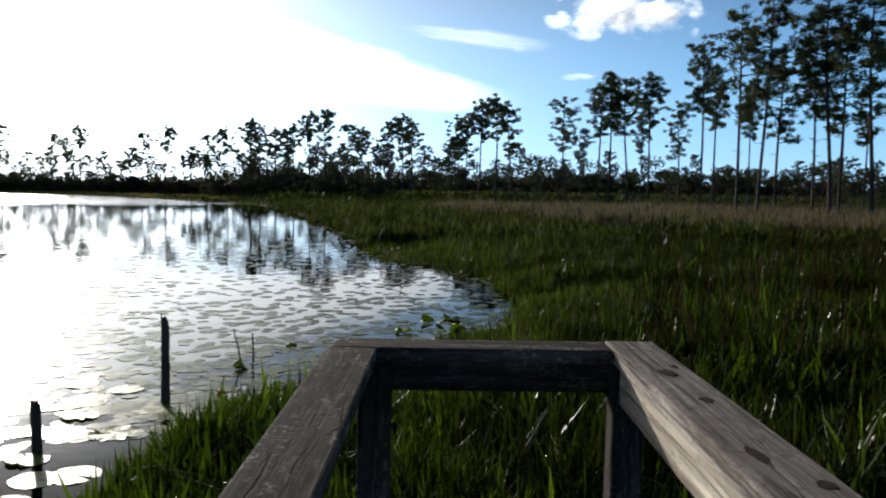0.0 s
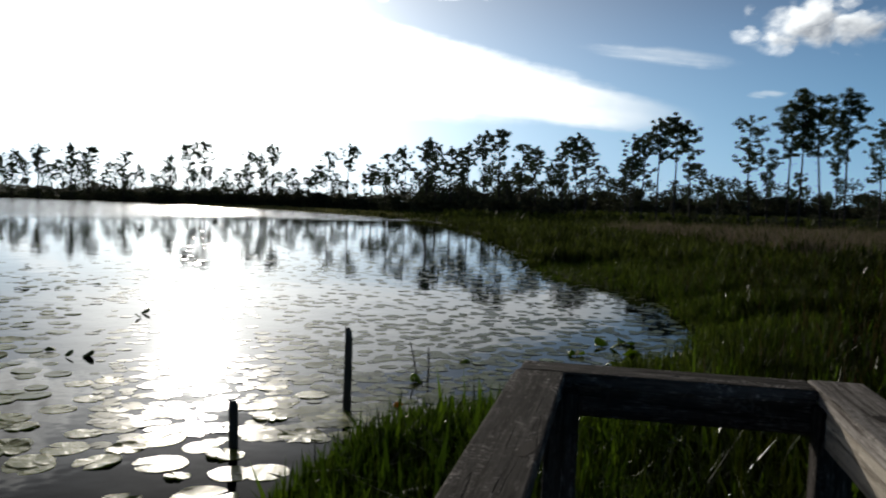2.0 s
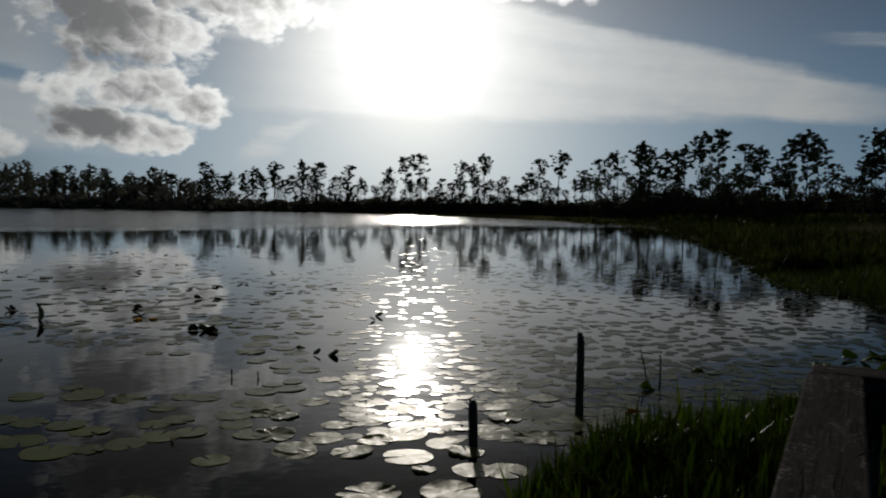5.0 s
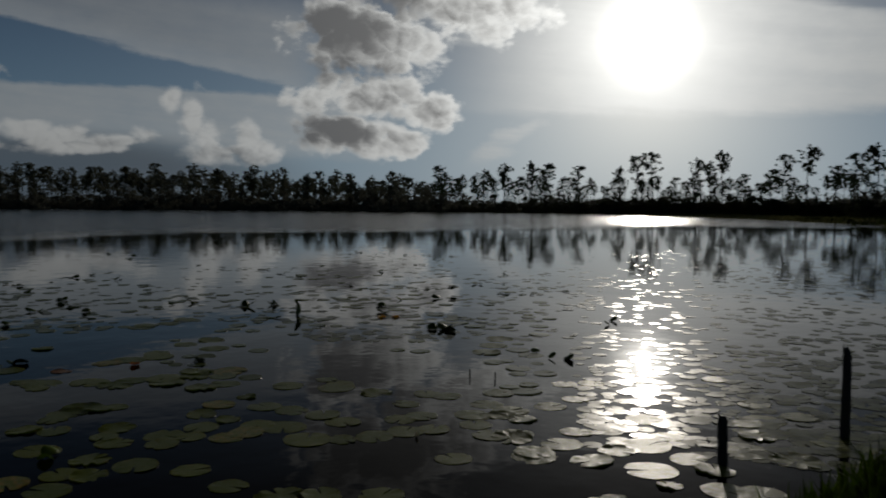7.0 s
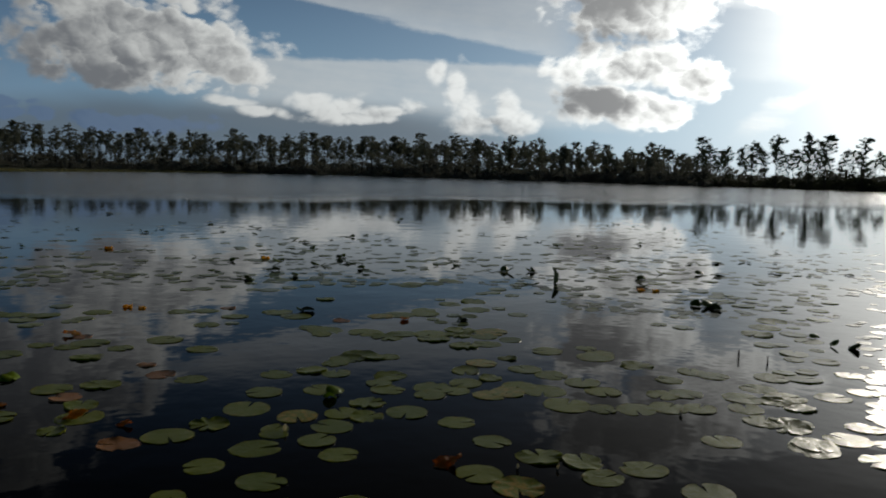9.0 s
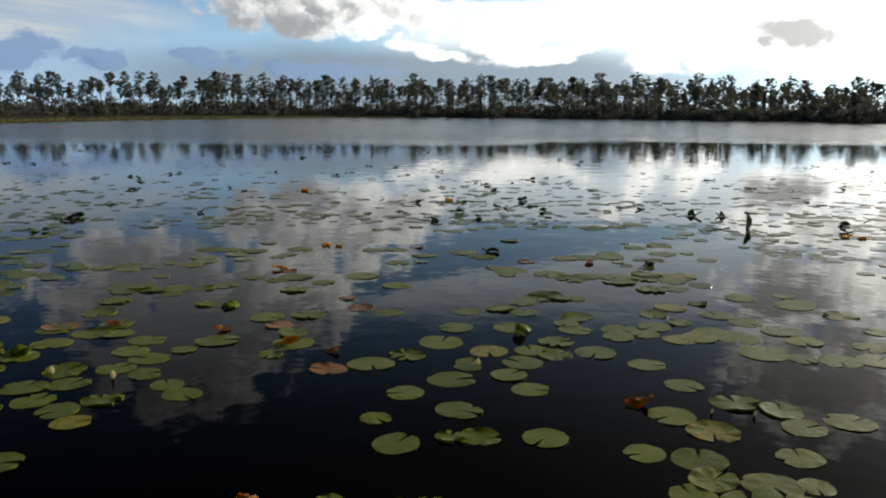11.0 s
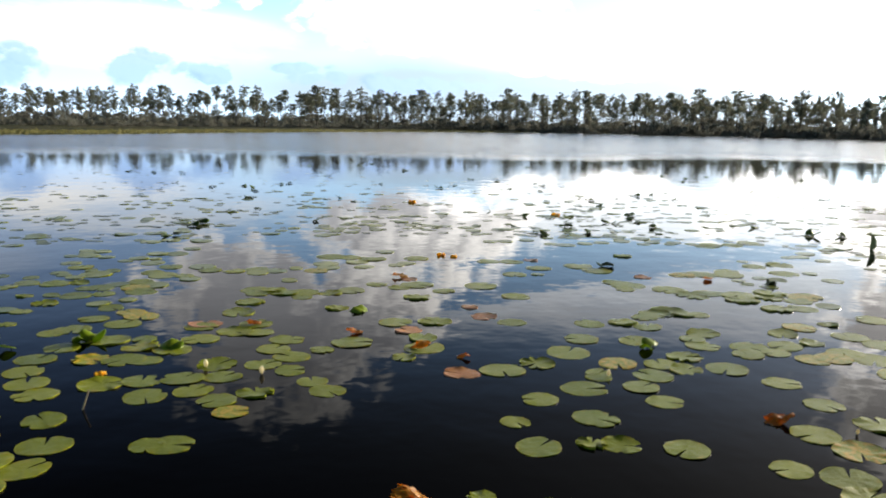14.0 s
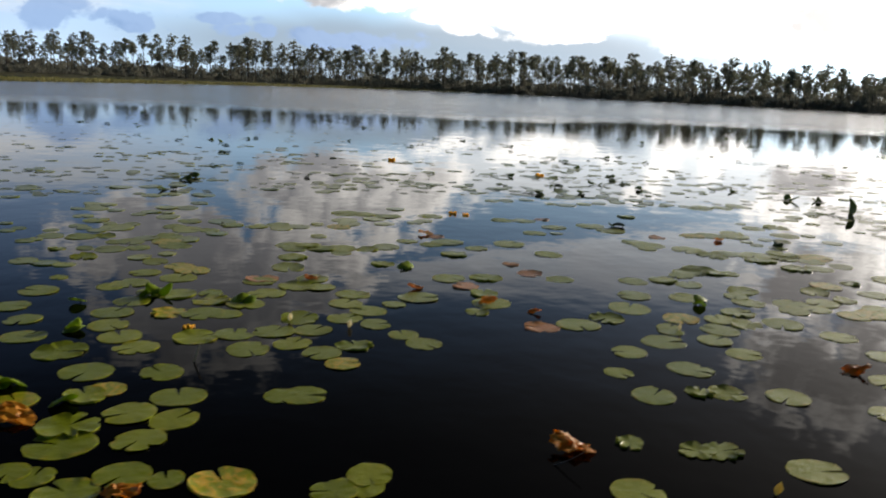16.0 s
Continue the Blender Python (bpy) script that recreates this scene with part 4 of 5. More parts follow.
thicket("far_woods", "dark band of woods closing the marsh all round", "woods", along(120, 318, 420, ((120, 318), (330, 260)), 0.3, 28), 2.8, 60, SHRUB, 29, 0.5)
thicket("shore_woods", "dense dark woods filling the space under the far pines", "woods", along(42, 66, 440, SHORE, 0.14, 18), 1.9, 70, HAZED_SHRUB, 19, 0.26, 1.25)
thicket("shore_woods", "dark woods under the pines at the wide end of the lake", "woods", along(66, 80, 200, SHORE, 0.16, 68), 1.5, 60, HAZED_SHRUB, 69, 0.24, 1.2)
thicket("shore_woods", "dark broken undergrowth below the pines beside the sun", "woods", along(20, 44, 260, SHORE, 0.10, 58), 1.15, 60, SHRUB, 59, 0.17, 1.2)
thicket("shore_woods", "thin grey undergrowth below the pines of the far shore", "woods", along(78, 116, 300, SHORE, 0.16, 22), 1.15, 36, HAZED_SHRUB, 23, 0.22, 1.0)
thicket("shore_woods", "thin dark undergrowth between the pines on the shore", "woods", along(6, 44, 130, SHORE, 0.12, 20), 1.2, 60, SHRUB, 21, 0.2, 0.8)
thicket("marsh_bushes", "small dark bushes in the marsh among the pines", "bushes", along(-40, -4, 150, ((-40, -4), (58, 84)), 0.7, 10), 0.75, 110, SHRUB, 11, 0.09)

# ---------------------------------------------------------------- grass


def blades(name, label, category, xy, height, width, mat, seed, lean=0.35, drop=0.0):
    """Bent, tapering blades of grass, as one piece of stuff."""
    rs = np.random.RandomState(seed)
    n = len(xy)
    sd = shore_distance(xy)
    z = land_height(sd) - drop
    base_p = np.column_stack([xy, np.maximum(z, -0.35)])
    tussock = np.array([0.6 * noise.noise(Vector((x * 0.55, y * 0.55, 4.0))) + 0.4 * noise.noise(Vector((x * 1.9, y * 1.9, 9.0))) for x, y in xy])
    h = height * (0.45 + 0.75 * rs.rand(n)) * np.interp(sd, (-0.3, 0.0, 2.5), (0.62, 0.7, 1.0)) * np.clip(1.0 + 1.1 * tussock, 0.45, 1.7)
    a = rs.rand(n) * 2 * math.pi
    b = rs.rand(n) * 2 * math.pi
    w = width * (0.6 + 0.8 * rs.rand(n))
    tilt = lean * np.abs(rs.normal(size=n))
    side = np.column_stack([np.cos(a), np.sin(a), np.zeros(n)]) * w[:, None]
    bend = np.column_stack([np.cos(b), np.sin(b), np.zeros(n)]) * (h * tilt)[:, None]
    up = np.column_stack([np.zeros(n), np.zeros(n), h])
    p1 = base_p + up * 0.5 + bend * 0.28
    p2 = base_p + up * (1 - 0.12 * tilt[:, None]) + bend
    v = np.stack([base_p - side * 0.7, base_p + side * 0.7, p1 + side, p1 - side, p2], 1).reshape(-1, 3)
    o = (np.arange(n) * 5)[:, None]
    f = np.concatenate([o + np.array([[0, 1, 2]]), o + np.array([[0, 2, 3]]), o + np.array([[3, 2, 4]])], 1).reshape(-1, 3)
    return tagged(new(name, mesh_of(name, v, f, mat)), label, category, kind="stuff")


def scatter(n, r0, r1, a0, a1, seed, lo=0.0, hi=1e9, power=1.0, patch=None, thin=0.0):
    """Points on land in a sector seen from the boardwalk's end, between two distances from the water."""
    rs = np.random.RandomState(seed)
    r = r0 * (r1 / r0) ** (rs.rand(n) ** power)
    a = np.radians(a0 + (a1 - a0) * rs.rand(n))
    xy = np.column_stack([-r * np.sin(a), r * np.cos(a)])
    d = shore_distance(xy)
    ragged = np.array([noise.noise(Vector((x * 0.45, y * 0.45, 1.5))) + 0.6 * noise.noise(Vector((x * 1.4, y * 1.4, 6.5))) for x, y in xy]) * np.interp(r, (4, 9, 30), (0.10, 0.7, 1.6))
    ok = (d > lo - np.abs(ragged)) & (d < hi)
    if patch is not None:
        ok &= np.array([noise.noise(Vector((x * 0.12, y * 0.12, seed))) for x, y in xy]) * 0.5 + 0.5 + 0.1 * rs.normal(size=n) > patch
    ok &= rs.rand(n) > thin * np.clip(1.0 - d / 1.6, 0, 1)
    ok &= ~((xy[:, 0] > -0.36) & (xy[:, 0] < 0.68) & (xy[:, 1] < 2.45))
    return xy[ok]


blades("marsh_grass", "dark and bright green marsh grass round the boardwalk's end", "grass", scatter(5200, 2.2, 9.0, -14, 40, 1, -0.25, patch=0.40, thin=0.7), 0.52, 0.008, REED, 2, 0.20)
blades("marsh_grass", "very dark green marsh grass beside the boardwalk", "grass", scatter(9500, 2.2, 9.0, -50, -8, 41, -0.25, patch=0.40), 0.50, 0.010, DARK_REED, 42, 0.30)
blades("marsh_grass", "dark green marsh grass of the wet meadow", "grass", scatter(62000, 8.0, 34.0, -14, 30, 3, -0.2), 0.42, 0.011, MEADOW, 4, 0.3)
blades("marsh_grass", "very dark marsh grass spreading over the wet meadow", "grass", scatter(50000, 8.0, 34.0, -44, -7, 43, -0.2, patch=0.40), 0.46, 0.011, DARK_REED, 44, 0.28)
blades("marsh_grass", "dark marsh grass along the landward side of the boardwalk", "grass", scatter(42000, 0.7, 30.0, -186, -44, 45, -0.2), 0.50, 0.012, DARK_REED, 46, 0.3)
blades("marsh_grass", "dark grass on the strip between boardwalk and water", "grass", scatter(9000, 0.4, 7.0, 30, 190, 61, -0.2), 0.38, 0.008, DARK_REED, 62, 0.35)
blades("marsh_stems", "brown dead stems among the marsh grass", "grass", scatter(2400, 8.0, 26.0, -46, -4, 13, 1.0), 0.60, 0.006, BROWN, 14, 0.25)
blades("marsh_leaves", "broad bright green leaves of marsh plants", "marsh plants", scatter(1100, 2.4, 9.0, -42, 34, 15, 0.0), 0.46, 0.019, BROAD, 16, 0.40)
blades("marsh_leaves", "upright lance leaves standing at the water's edge", "marsh plants", scatter(420, 3.0, 8.5, 6, 40, 57, -0.25, thin=0.4), 0.56, 0.019, BROAD, 58, 0.16)
blades("marsh_leaves", "yellow-green lance leaves standing in clumps in the marsh", "marsh plants", scatter(6500, 7.0, 30.0, -44, 10, 59, 0.4, patch=0.52), 0.46, 0.013, BROAD, 60, 0.30)
blades("marsh_leaves", "glossy wet leaves glinting among the marsh grass", "marsh plants", scatter(15000, 2.4, 26.0, -46, 30, 51, -0.1), 0.40, 0.006, GLOSSY, 52, 0.9)
blades("marsh_leaves", "short bright green shoots along the water's edge", "marsh plants", scatter(30000, 4.0, 30.0, -14, 30, 53, -0.25, 1.8), 0.36, 0.010, BROAD, 54, 0.35)
blades("meadow_grass", "green and brown grass of the far wet meadow", "grass", scatter(52000, 26.0, 110.0, -40, 22, 5, 0.0), 0.62, 0.05, FARGRASS, 6)
blades("meadow_grass", "dark grass of the marsh reaching to the distant woods", "grass", scatter(30000, 85.0, 250.0, -44, 12, 47, 0.0), 0.8, 0.22, FARGRASS, 48)
blades("dry_grass", "pale tan dry grass at the edge of the pines", "grass", scatter(70000, 29.0, 62.0, -42, 1, 7, 9.0, patch=0.33), 0.74, 0.012, TAN, 8, 0.45)
blades("shore_grass", "yellow-green grass fringe on the far lake shore", "grass", scatter(170000, 95.0, 300.0, 4, 116, 9, 0.0, 8.0), 0.30, 0.13, SHORE_GRASS, 10)

# ---------------------------------------------------------------- water lilies


def pad_mesh(seed, mat, name="lily_pad", n=46, curl=0.0, bites=0):
    """A round floating leaf of radius 1 with a notch, a nibbled rim and real thickness."""
    rs = np.random.RandomState(seed)
    half = radians(4 + 7 * rs.rand())
    ang = np.linspace(half, 2 * math.pi - half, n)
    ph = rs.rand(5) * 6.28
    rim = 1.0 + 0.035 * np.sin(2 * ang + ph[0]) + 0.012 * np.sin(5 * ang + ph[1]) + 0.008 * np.sin(11 * ang + ph[4]) + 0.005 * rs.normal(size=n)
    for _ in range(bites):
        rim -= (0.10 + 0.30 * rs.rand()) * np.exp(-((ang - rs.uniform(0.6, 5.6)) / (0.06 + 0.12 * rs.rand())) ** 2)
    rim[[0, -1]] *= 0.90
    rim[[1, -2]] *= 0.97
    v, f = [(0.06, 0, 0.02)], []
    for k, fr in enumerate((0.45, 0.85, 1.0)):
        for a, r in zip(ang, rim):
            z = (0.05 * fr ** 3 * np.sin(3 * a + ph[2]) + 0.04 * fr ** 2 * np.sin(7 * a + ph[3])) * (0.35 + curl * 2.5) + 0.03 + curl * fr ** 3 * max(0.0, math.cos(a - ph[1]))
            v.append((r * fr * math.cos(a), r * fr * math.sin(a), z))
    rim_v = v[1 + 2 * n:1 + 3 * n]
    v += rim_v + [(x * 0.99, y * 0.99, -0.02) for x, y, z in rim_v]
    for j in range(n - 1):
        f.append((0, 1 + j, 2 + j, 2 + j))
        for k in (0, 1, 3):
            a = 1 + k * n + j
            f.append((a, a + n, a + n + 1, a + 1))
    f4 = np.array([q for q in f if q[2] != q[3]])
    f3 = np.array([q[:3] for q in f if q[2] == q[3]])
    tri = np.vstack([f3, f4[:, :3], f4[:, [0, 2, 3]]])
    return mesh_of(name, np.array(v), tri, mat, True)


PAD_MESHES = [pad_mesh(60 + i, PAD, curl=0.0 if i % 5 else 0.14, bites=(0, 0, 1, 0, 0, 3, 0, 1, 0, 0, 5, 2)[i]) for i in range(12)]
OLD_MESHES = [pad_mesh(80 + i, PAD_OLD, curl=0.12) for i in range(2)]
PADS_OPEN = [(-4.72, 0.68, 0.15),(-5.12, 1.19, 0.16),(-4.55, 1.54, 0.14),(-4.72, 1.01, 0.09),(-4.67, 1.18, 0.12),(-3.63, 0.99, 0.15),(-3.6, -0.04, 0.13),(-3.32, -0.18, 0.09),(-3.32, -0.03, 0.1),(-3.36, -0.53, 0.15),(-3.31, 0.18, 0.12),(-3.24, 1.33, 0.18),(-3.04, 1.01, 0.11),(-3.11, 1.16, 0.1),(-4.0, -1.25, 0.12),(-3.87, -1.44, 0.11),(-3.61, -1.4, 0.12),(-5.53, 0.94, 0.13),(-6.22, 0.85, 0.17),(-6.36, 1.17, 0.15),(-6.68, 0.14, 0.11),(-6.93, 0.35, 0.18),(-7.19, -0.24, 0.18),(-7.04, 1.79, 0.16),(-6.64, 1.53, 0.19),(-5.71, 1.33, 0.17),(-6.28, 1.82, 0.16),(-5.69, 1.76, 0.14),(-5.36, 1.79, 0.13),(-5.94, 1.97, 0.16),(-6.02, 2.63, 0.17),(-6.38, 3.03, 0.14),(-5.63, 2.86, 0.15)]
PADS_SHEET = [(-5.14, 2.86, 0.14),(-4.74, 2.99, 0.16),(-4.65, 2.45, 0.15),(-4.36, 2.55, 0.16),(-4.54, 3.19, 0.15),(-4.25, 3.12, 0.14),(-4.03, 2.23, 0.15),(-4.2, 1.99, 0.12),(-3.8, 2.16, 0.14),(-3.67, 1.95, 0.13),(-3.51, 2.17, 0.15),(-3.66, 2.41, 0.15),(-3.9, 2.79, 0.13),(-3.08, 1.98, 0.17),(-3.06, 1.71, 0.11),(-3.32, 1.88, 0.13),(-3.32, 1.64, 0.13),(-3.41, 2.41, 0.14),(-3.16, 2.24, 0.1),(-3.58, 2.62, 0.1),(-2.86, 1.9, 0.13),(-2.86, 1.64, 0.1),(-2.97, 1.79, 0.08),(-6.39, 2.46, 0.16),(-7.09, 3.0, 0.16),(-6.18, 3.69, 0.17),(-7.36, 4.99, 0.17),(-6.08, 4.0, 0.19),(-5.64, 3.92, 0.2),(-6.16, 4.5, 0.17),(-7.18, 4.05, 0.16),(-6.69, 2.78, 0.15),(-6.8, 4.31, 0.16)]
PADS_WEST = [(-6.04, -1.44, 0.14),(-6.34, -1.55, 0.15),(-6.32, -1.83, 0.15),(-5.96, -1.75, 0.16),(-5.81, -1.26, 0.14),(-5.57, -1.15, 0.12),(-5.95, -1.01, 0.13),(-6.62, -0.98, 0.14),(-6.34, -1.26, 0.14),(-6.66, -1.33, 0.16),(-6.14, -0.61, 0.12),(-5.91, -0.51, 0.13),(-6.81, -0.76, 0.15),(-6.43, -0.77, 0.12),(-5.06, -1.46, 0.14),(-5.07, -1.59, 0.11),(-6.27, -2.1, 0.16),(-6.88, -2.06, 0.17),(-6.93, -2.31, 0.15),(-7.28, -2.01, 0.16),(-7.14, -1.73, 0.16),(-7.45, -1.54, 0.16),(-7.51, -2.3, 0.17),(-7.06, -0.91, 0.15),(-7.34, -0.8, 0.15),(-7.68, -1.26, 0.17),(-7.96, -1.09, 0.16),(-8.45, -1.28, 0.18),(-8.09, -2.3, 0.16),(-8.39, -2.19, 0.17),(-8.94, -1.19, 0.16),(-7.85, 0.6, 0.16),(-7.86, 0.22, 0.16)]
PADS_SUN = [(-4.07, 4.93, 0.17),(-3.63, 5.06, 0.17),(-3.19, 5.16, 0.19),(-2.94, 4.96, 0.09),(-4.15, 5.63, 0.14),(-4.04, 5.26, 0.17),(-3.62, 5.4, 0.14),(-3.52, 5.68, 0.21),(-2.85, 5.49, 0.15),(-2.4, 5.22, 0.17),(-3.11, 5.6, 0.14),(-3.02, 4.33, 0.22),(-2.55, 4.63, 0.21),(-4.48, 5.23, 0.15),(-4.62, 5.07, 0.16),(-5.53, 4.88, 0.14),(-2.97, 6.57, 0.16),(-2.45, 6.82, 0.18),(-4.81, 6.61, 0.14),(-5.08, 7.33, 0.14),(-3.94, 6.39, 0.16),(-4.0, 5.96, 0.15),(-3.52, 6.03, 0.14),(-4.82, 6.2, 0.15),(-3.19, 6.91, 0.15),(-5.28, 7.11, 0.14),(-3.43, 7.64, 0.16),(-4.2, 8.46, 0.15),(-4.44, 5.11, 0.18),(-4.02, 4.85, 0.19),(-4.96, 5.61, 0.14),(-4.92, 5.21, 0.14)]

PADS_SOUTH = [(-6.07, -2.96, 0.17),(-5.65, -2.74, 0.17),(-5.33, -2.58, 0.11),(-5.25, -2.69, 0.13),(-4.94, -2.42, 0.15),(-5.15, -2.17, 0.15),(-4.82, -2.18, 0.14),(-4.58, -2.34, 0.14),(-4.82, -2.71, 0.17),(-4.59, -2.71, 0.18),(-4.2, -2.38, 0.14),(-4.12, -2.18, 0.09),(-4.04, -1.93, 0.16),(-3.9, -1.32, 0.12),(-4.25, -2.77, 0.1),(-4.07, -2.6, 0.14),(-5.57, -2.29, 0.14),(-6.1, -2.49, 0.15),(-6.36, -2.62, 0.15),(-6.65, -2.73, 0.15),(-6.98, -2.74, 0.15),(-7.31, -2.63, 0.15),(-6.87, -3.35, 0.14),(-7.26, -3.51, 0.14),(-7.73, -3.41, 0.16),(-6.44, -3.26, 0.15),(-5.22, -3.05, 0.13),(-4.31, -2.89, 0.1)]
PADS_SHORE = [(-3.12, 7.11, 0.19), (-2.51, 6.86, 0.18), (-2.98, 6.53, 0.16), (-2.85, 6.1, 0.2), (-2.89, 5.49, 0.17), (-2.46, 5.2, 0.16), (-2.49, 6.12, 0.2), (-2.21, 6.77, 0.12), (-2.93, 7.46, 0.16), (-2.62, 5.12, 0.16), (-2.81, 6.62, 0.14), (-2.02, 6.34, 0.14)]

PADS_MIDDLE_NEAR = [(-8.88, 1.7, 0.16), (-7.72, 1.33, 0.14), (-7.58, 2.07, 0.14), (-7.6, 2.42, 0.15), (-7.76, 2.72, 0.13), (-7.4, 2.59, 0.15), (-6.9, 2.27, 0.17), (-5.95, 1.53, 0.1), (-6.21, 2.16, 0.14), (-6.05, 2.3, 0.14), (-5.13, 0.65, 0.1), (-7.8, 3.32, 0.12), (-7.86, 3.18, 0.13), (-9.33, 3.22, 0.23), (-9.04, 3.61, 0.2), (-8.8, 3.97, 0.17), (-8.66, 4.27, 0.2), (-8.51, 4.58, 0.18), (-8.3, 4.79, 0.16), (-7.93, 4.58, 0.16), (-7.96, 4.31, 0.17), (-7.31, 5.48, 0.12), (-7.03, 5.44, 0.15), (-6.98, 3.74, 0.15), (-7.26, 4.41, 0.1), (-6.5, 4.4, 0.16)]
PADS_MIDDLE_FAR = [(-5.84, 4.47, 0.16), (-6.59, 3.51, 0.15), (-6.64, 3.81, 0.11), (-6.58, 3.16, 0.17), (-6.16, 3.5, 0.15), (-6.3, 3.89, 0.15), (-5.42, 4.11, 0.12), (-5.3, 4.36, 0.17), (-5.22, 4.64, 0.16), (-5.09, 4.86, 0.15), (-5.47, 5.09, 0.15), (-6.44, 5.42, 0.17), (-6.03, 5.75, 0.14), (-5.83, 5.82, 0.15), (-5.89, 5.31, 0.13), (-5.32, 5.84, 0.16), (-5.15, 5.45, 0.17), (-5.54, 6.3, 0.17), (-5.0, 5.81, 0.17), (-4.74, 5.65, 0.14), (-4.42, 4.37, 0.14), (-4.25, 3.46, 0.15), (-3.77, 3.53, 0.16), (-7.62, 8.89, 0.19), (-7.36, 8.44, 0.2), (-7.1, 7.98, 0.2)]
PADS_WIDE_NEAR = [(-10.16, -3.44, 0.17), (-10.19, -3.2, 0.13), (-9.84, -3.02, 0.12), (-11.25, -3.42, 0.16), (-9.07, -3.25, 0.14), (-9.5, -3.57, 0.09), (-8.2, -3.33, 0.08), (-10.17, -2.49, 0.15), (-9.83, -2.5, 0.16), (-10.52, -2.05, 0.12), (-11.18, -2.3, 0.16), (-10.78, -2.47, 0.14), (-10.87, -1.78, 0.15), (-10.79, -1.48, 0.15), (-10.87, -1.2, 0.16), (-10.72, -0.45, 0.15), (-11.79, -0.21, 0.2), (-11.74, 0.05, 0.17), (-11.59, 0.35, 0.2), (-11.55, 0.98, 0.17), (-9.65, 0.7, 0.19), (-8.98, 0.61, 0.16), (-9.56, -1.16, 0.16)]
PADS_WIDE_FAR = [(-9.37, -0.84, 0.16), (-9.35, -0.61, 0.16), (-9.31, -0.34, 0.14), (-8.54, -0.3, 0.12), (-8.57, -2.31, 0.15), (-8.32, -2.61, 0.14), (-7.94, -2.7, 0.16), (-7.81, -2.86, 0.11), (-7.51, -2.01, 0.11), (-7.9, -1.58, 0.15), (-7.9, 2.91, 0.17), (-8.72, 3.74, 0.2), (-8.42, 4.18, 0.19), (-8.47, 4.98, 0.2), (-12.35, 5.87, 0.2), (-12.6, 6.77, 0.2), (-9.94, 4.5, 0.2), (-9.89, 4.85, 0.2), (-10.73, 3.09, 0.2), (-10.21, 2.05, 0.16), (-10.63, 2.5, 0.17), (-9.51, 1.44, 0.2), (-11.17, 2.27, 0.16), (-11.22, 1.95, 0.16)]

PADS_BETWEEN = [(-6.05, 1.57, 0.11), (-6.91, 2.8, 0.12), (-7.99, 3.09, 0.18), (-6.4, 3.3, 0.13), (-6.92, 5.29, 0.19), (-9.14, 3.1, 0.12), (-9.52, -2.78, 0.13), (-9.6, -2.4, 0.17), (-7.64, -1.07, 0.15), (-6.98, -0.51, 0.1), (-9.12, -0.65, 0.12), (-9.54, -0.96, 0.14), (-9.36, -1.13, 0.14), (-7.26, 0.39, 0.14), (-9.74, 0.23, 0.13), (-9.53, 0.47, 0.13), (-9.27, 0.95, 0.13), (-7.58, -2.47, 0.16), (-6.85, -1.89, 0.13), (-8.73, 4.72, 0.19), (-9.56, 3.12, 0.14), (-9.94, 4.22, 0.17), (-10.11, 4.95, 0.17), (-10.45, 5.56, 0.17), (-10.52, 5.99, 0.19), (-12.49, 6.02, 0.19), (-12.43, 6.39, 0.19), (-9.89, 5.65, 0.19), (-10.34, 3.21, 0.19), (-11.52, 4.07, 0.15)]
PADS_OUTER = [(-10.71, -3.12, 0.19), (-9.84, -2.88, 0.15), (-9.95, -2.29, 0.15), (-10.32, -1.96, 0.14), (-10.56, -2.31, 0.18), (-11.14, -1.9, 0.19), (-10.65, -1.18, 0.16), (-10.76, -0.95, 0.15), (-11.33, 0.12, 0.16), (-13.57, -2.16, 0.19), (-12.73, -2.21, 0.13), (-14.55, -3.02, 0.19), (-14.43, -3.47, 0.18)]
rp = random.Random(17)
taken = []


def float_pad(x, y, r, meshes=PAD_MESHES, label="round green lily pad floating on dark water", lift=0.0):
    ob = new("lily_pad", meshes[rp.randrange(len(meshes))])
    ob.location = (x, y, 0.001 + lift)
    ob.rotation_euler = (rp.gauss(0, 0.012), rp.gauss(0, 0.012), rp.random() * 6.28)
    ob.scale = (r, r * (0.9 + 0.14 * rp.random()), 0.10)
    taken.append((x, y, r))
    return tagged(ob, label, "lily pad", "lily pads")


for n, (x, y, r) in enumerate(PADS_OPEN + PADS_SHEET + PADS_WEST + PADS_SUN + PADS_SOUTH + PADS_MIDDLE_NEAR + PADS_MIDDLE_FAR + PADS_WIDE_NEAR + PADS_WIDE_FAR + PADS_BETWEEN):
    float_pad(x, y, r, lift=0.0012 * (n % 4))
for n, (x, y, r) in enumerate(PADS_SHORE):
    if all((x - a) ** 2 + (y - b) ** 2 > (0.6 * (r + c)) ** 2 for a, b, c in taken):
        float_pad(x, y, r, lift=0.0012 * (n % 3), label="round pale green lily pad floating beside the old posts")
for x, y, r in [(-6.19, 0.52, 0.14), (-7.55, 0.30, 0.13), (-8.0, -1.55, 0.15), (-7.99, 1.12, 0.13), (-8.43, 1.07, 0.09), (-11.27, 2.58, 0.1), (-9.85, 3.64, 0.11), (-10.01, 0.66, 0.1)]:
    float_pad(x, y, r, OLD_MESHES, "reddish brown old lily pad floating on dark water")


TORN_MESHES = [pad_mesh(95 + i, PAD, curl=0.10, bites=6) for i in range(2)]
for x, y, r in [(-4.11, 0.19, 0.085), (-3.95, 0.50, 0.10), (-3.93, 0.63, 0.12)]:
    float_pad(x, y, r, TORN_MESHES, "torn green lily pad with a nibbled rim", lift=0.002)


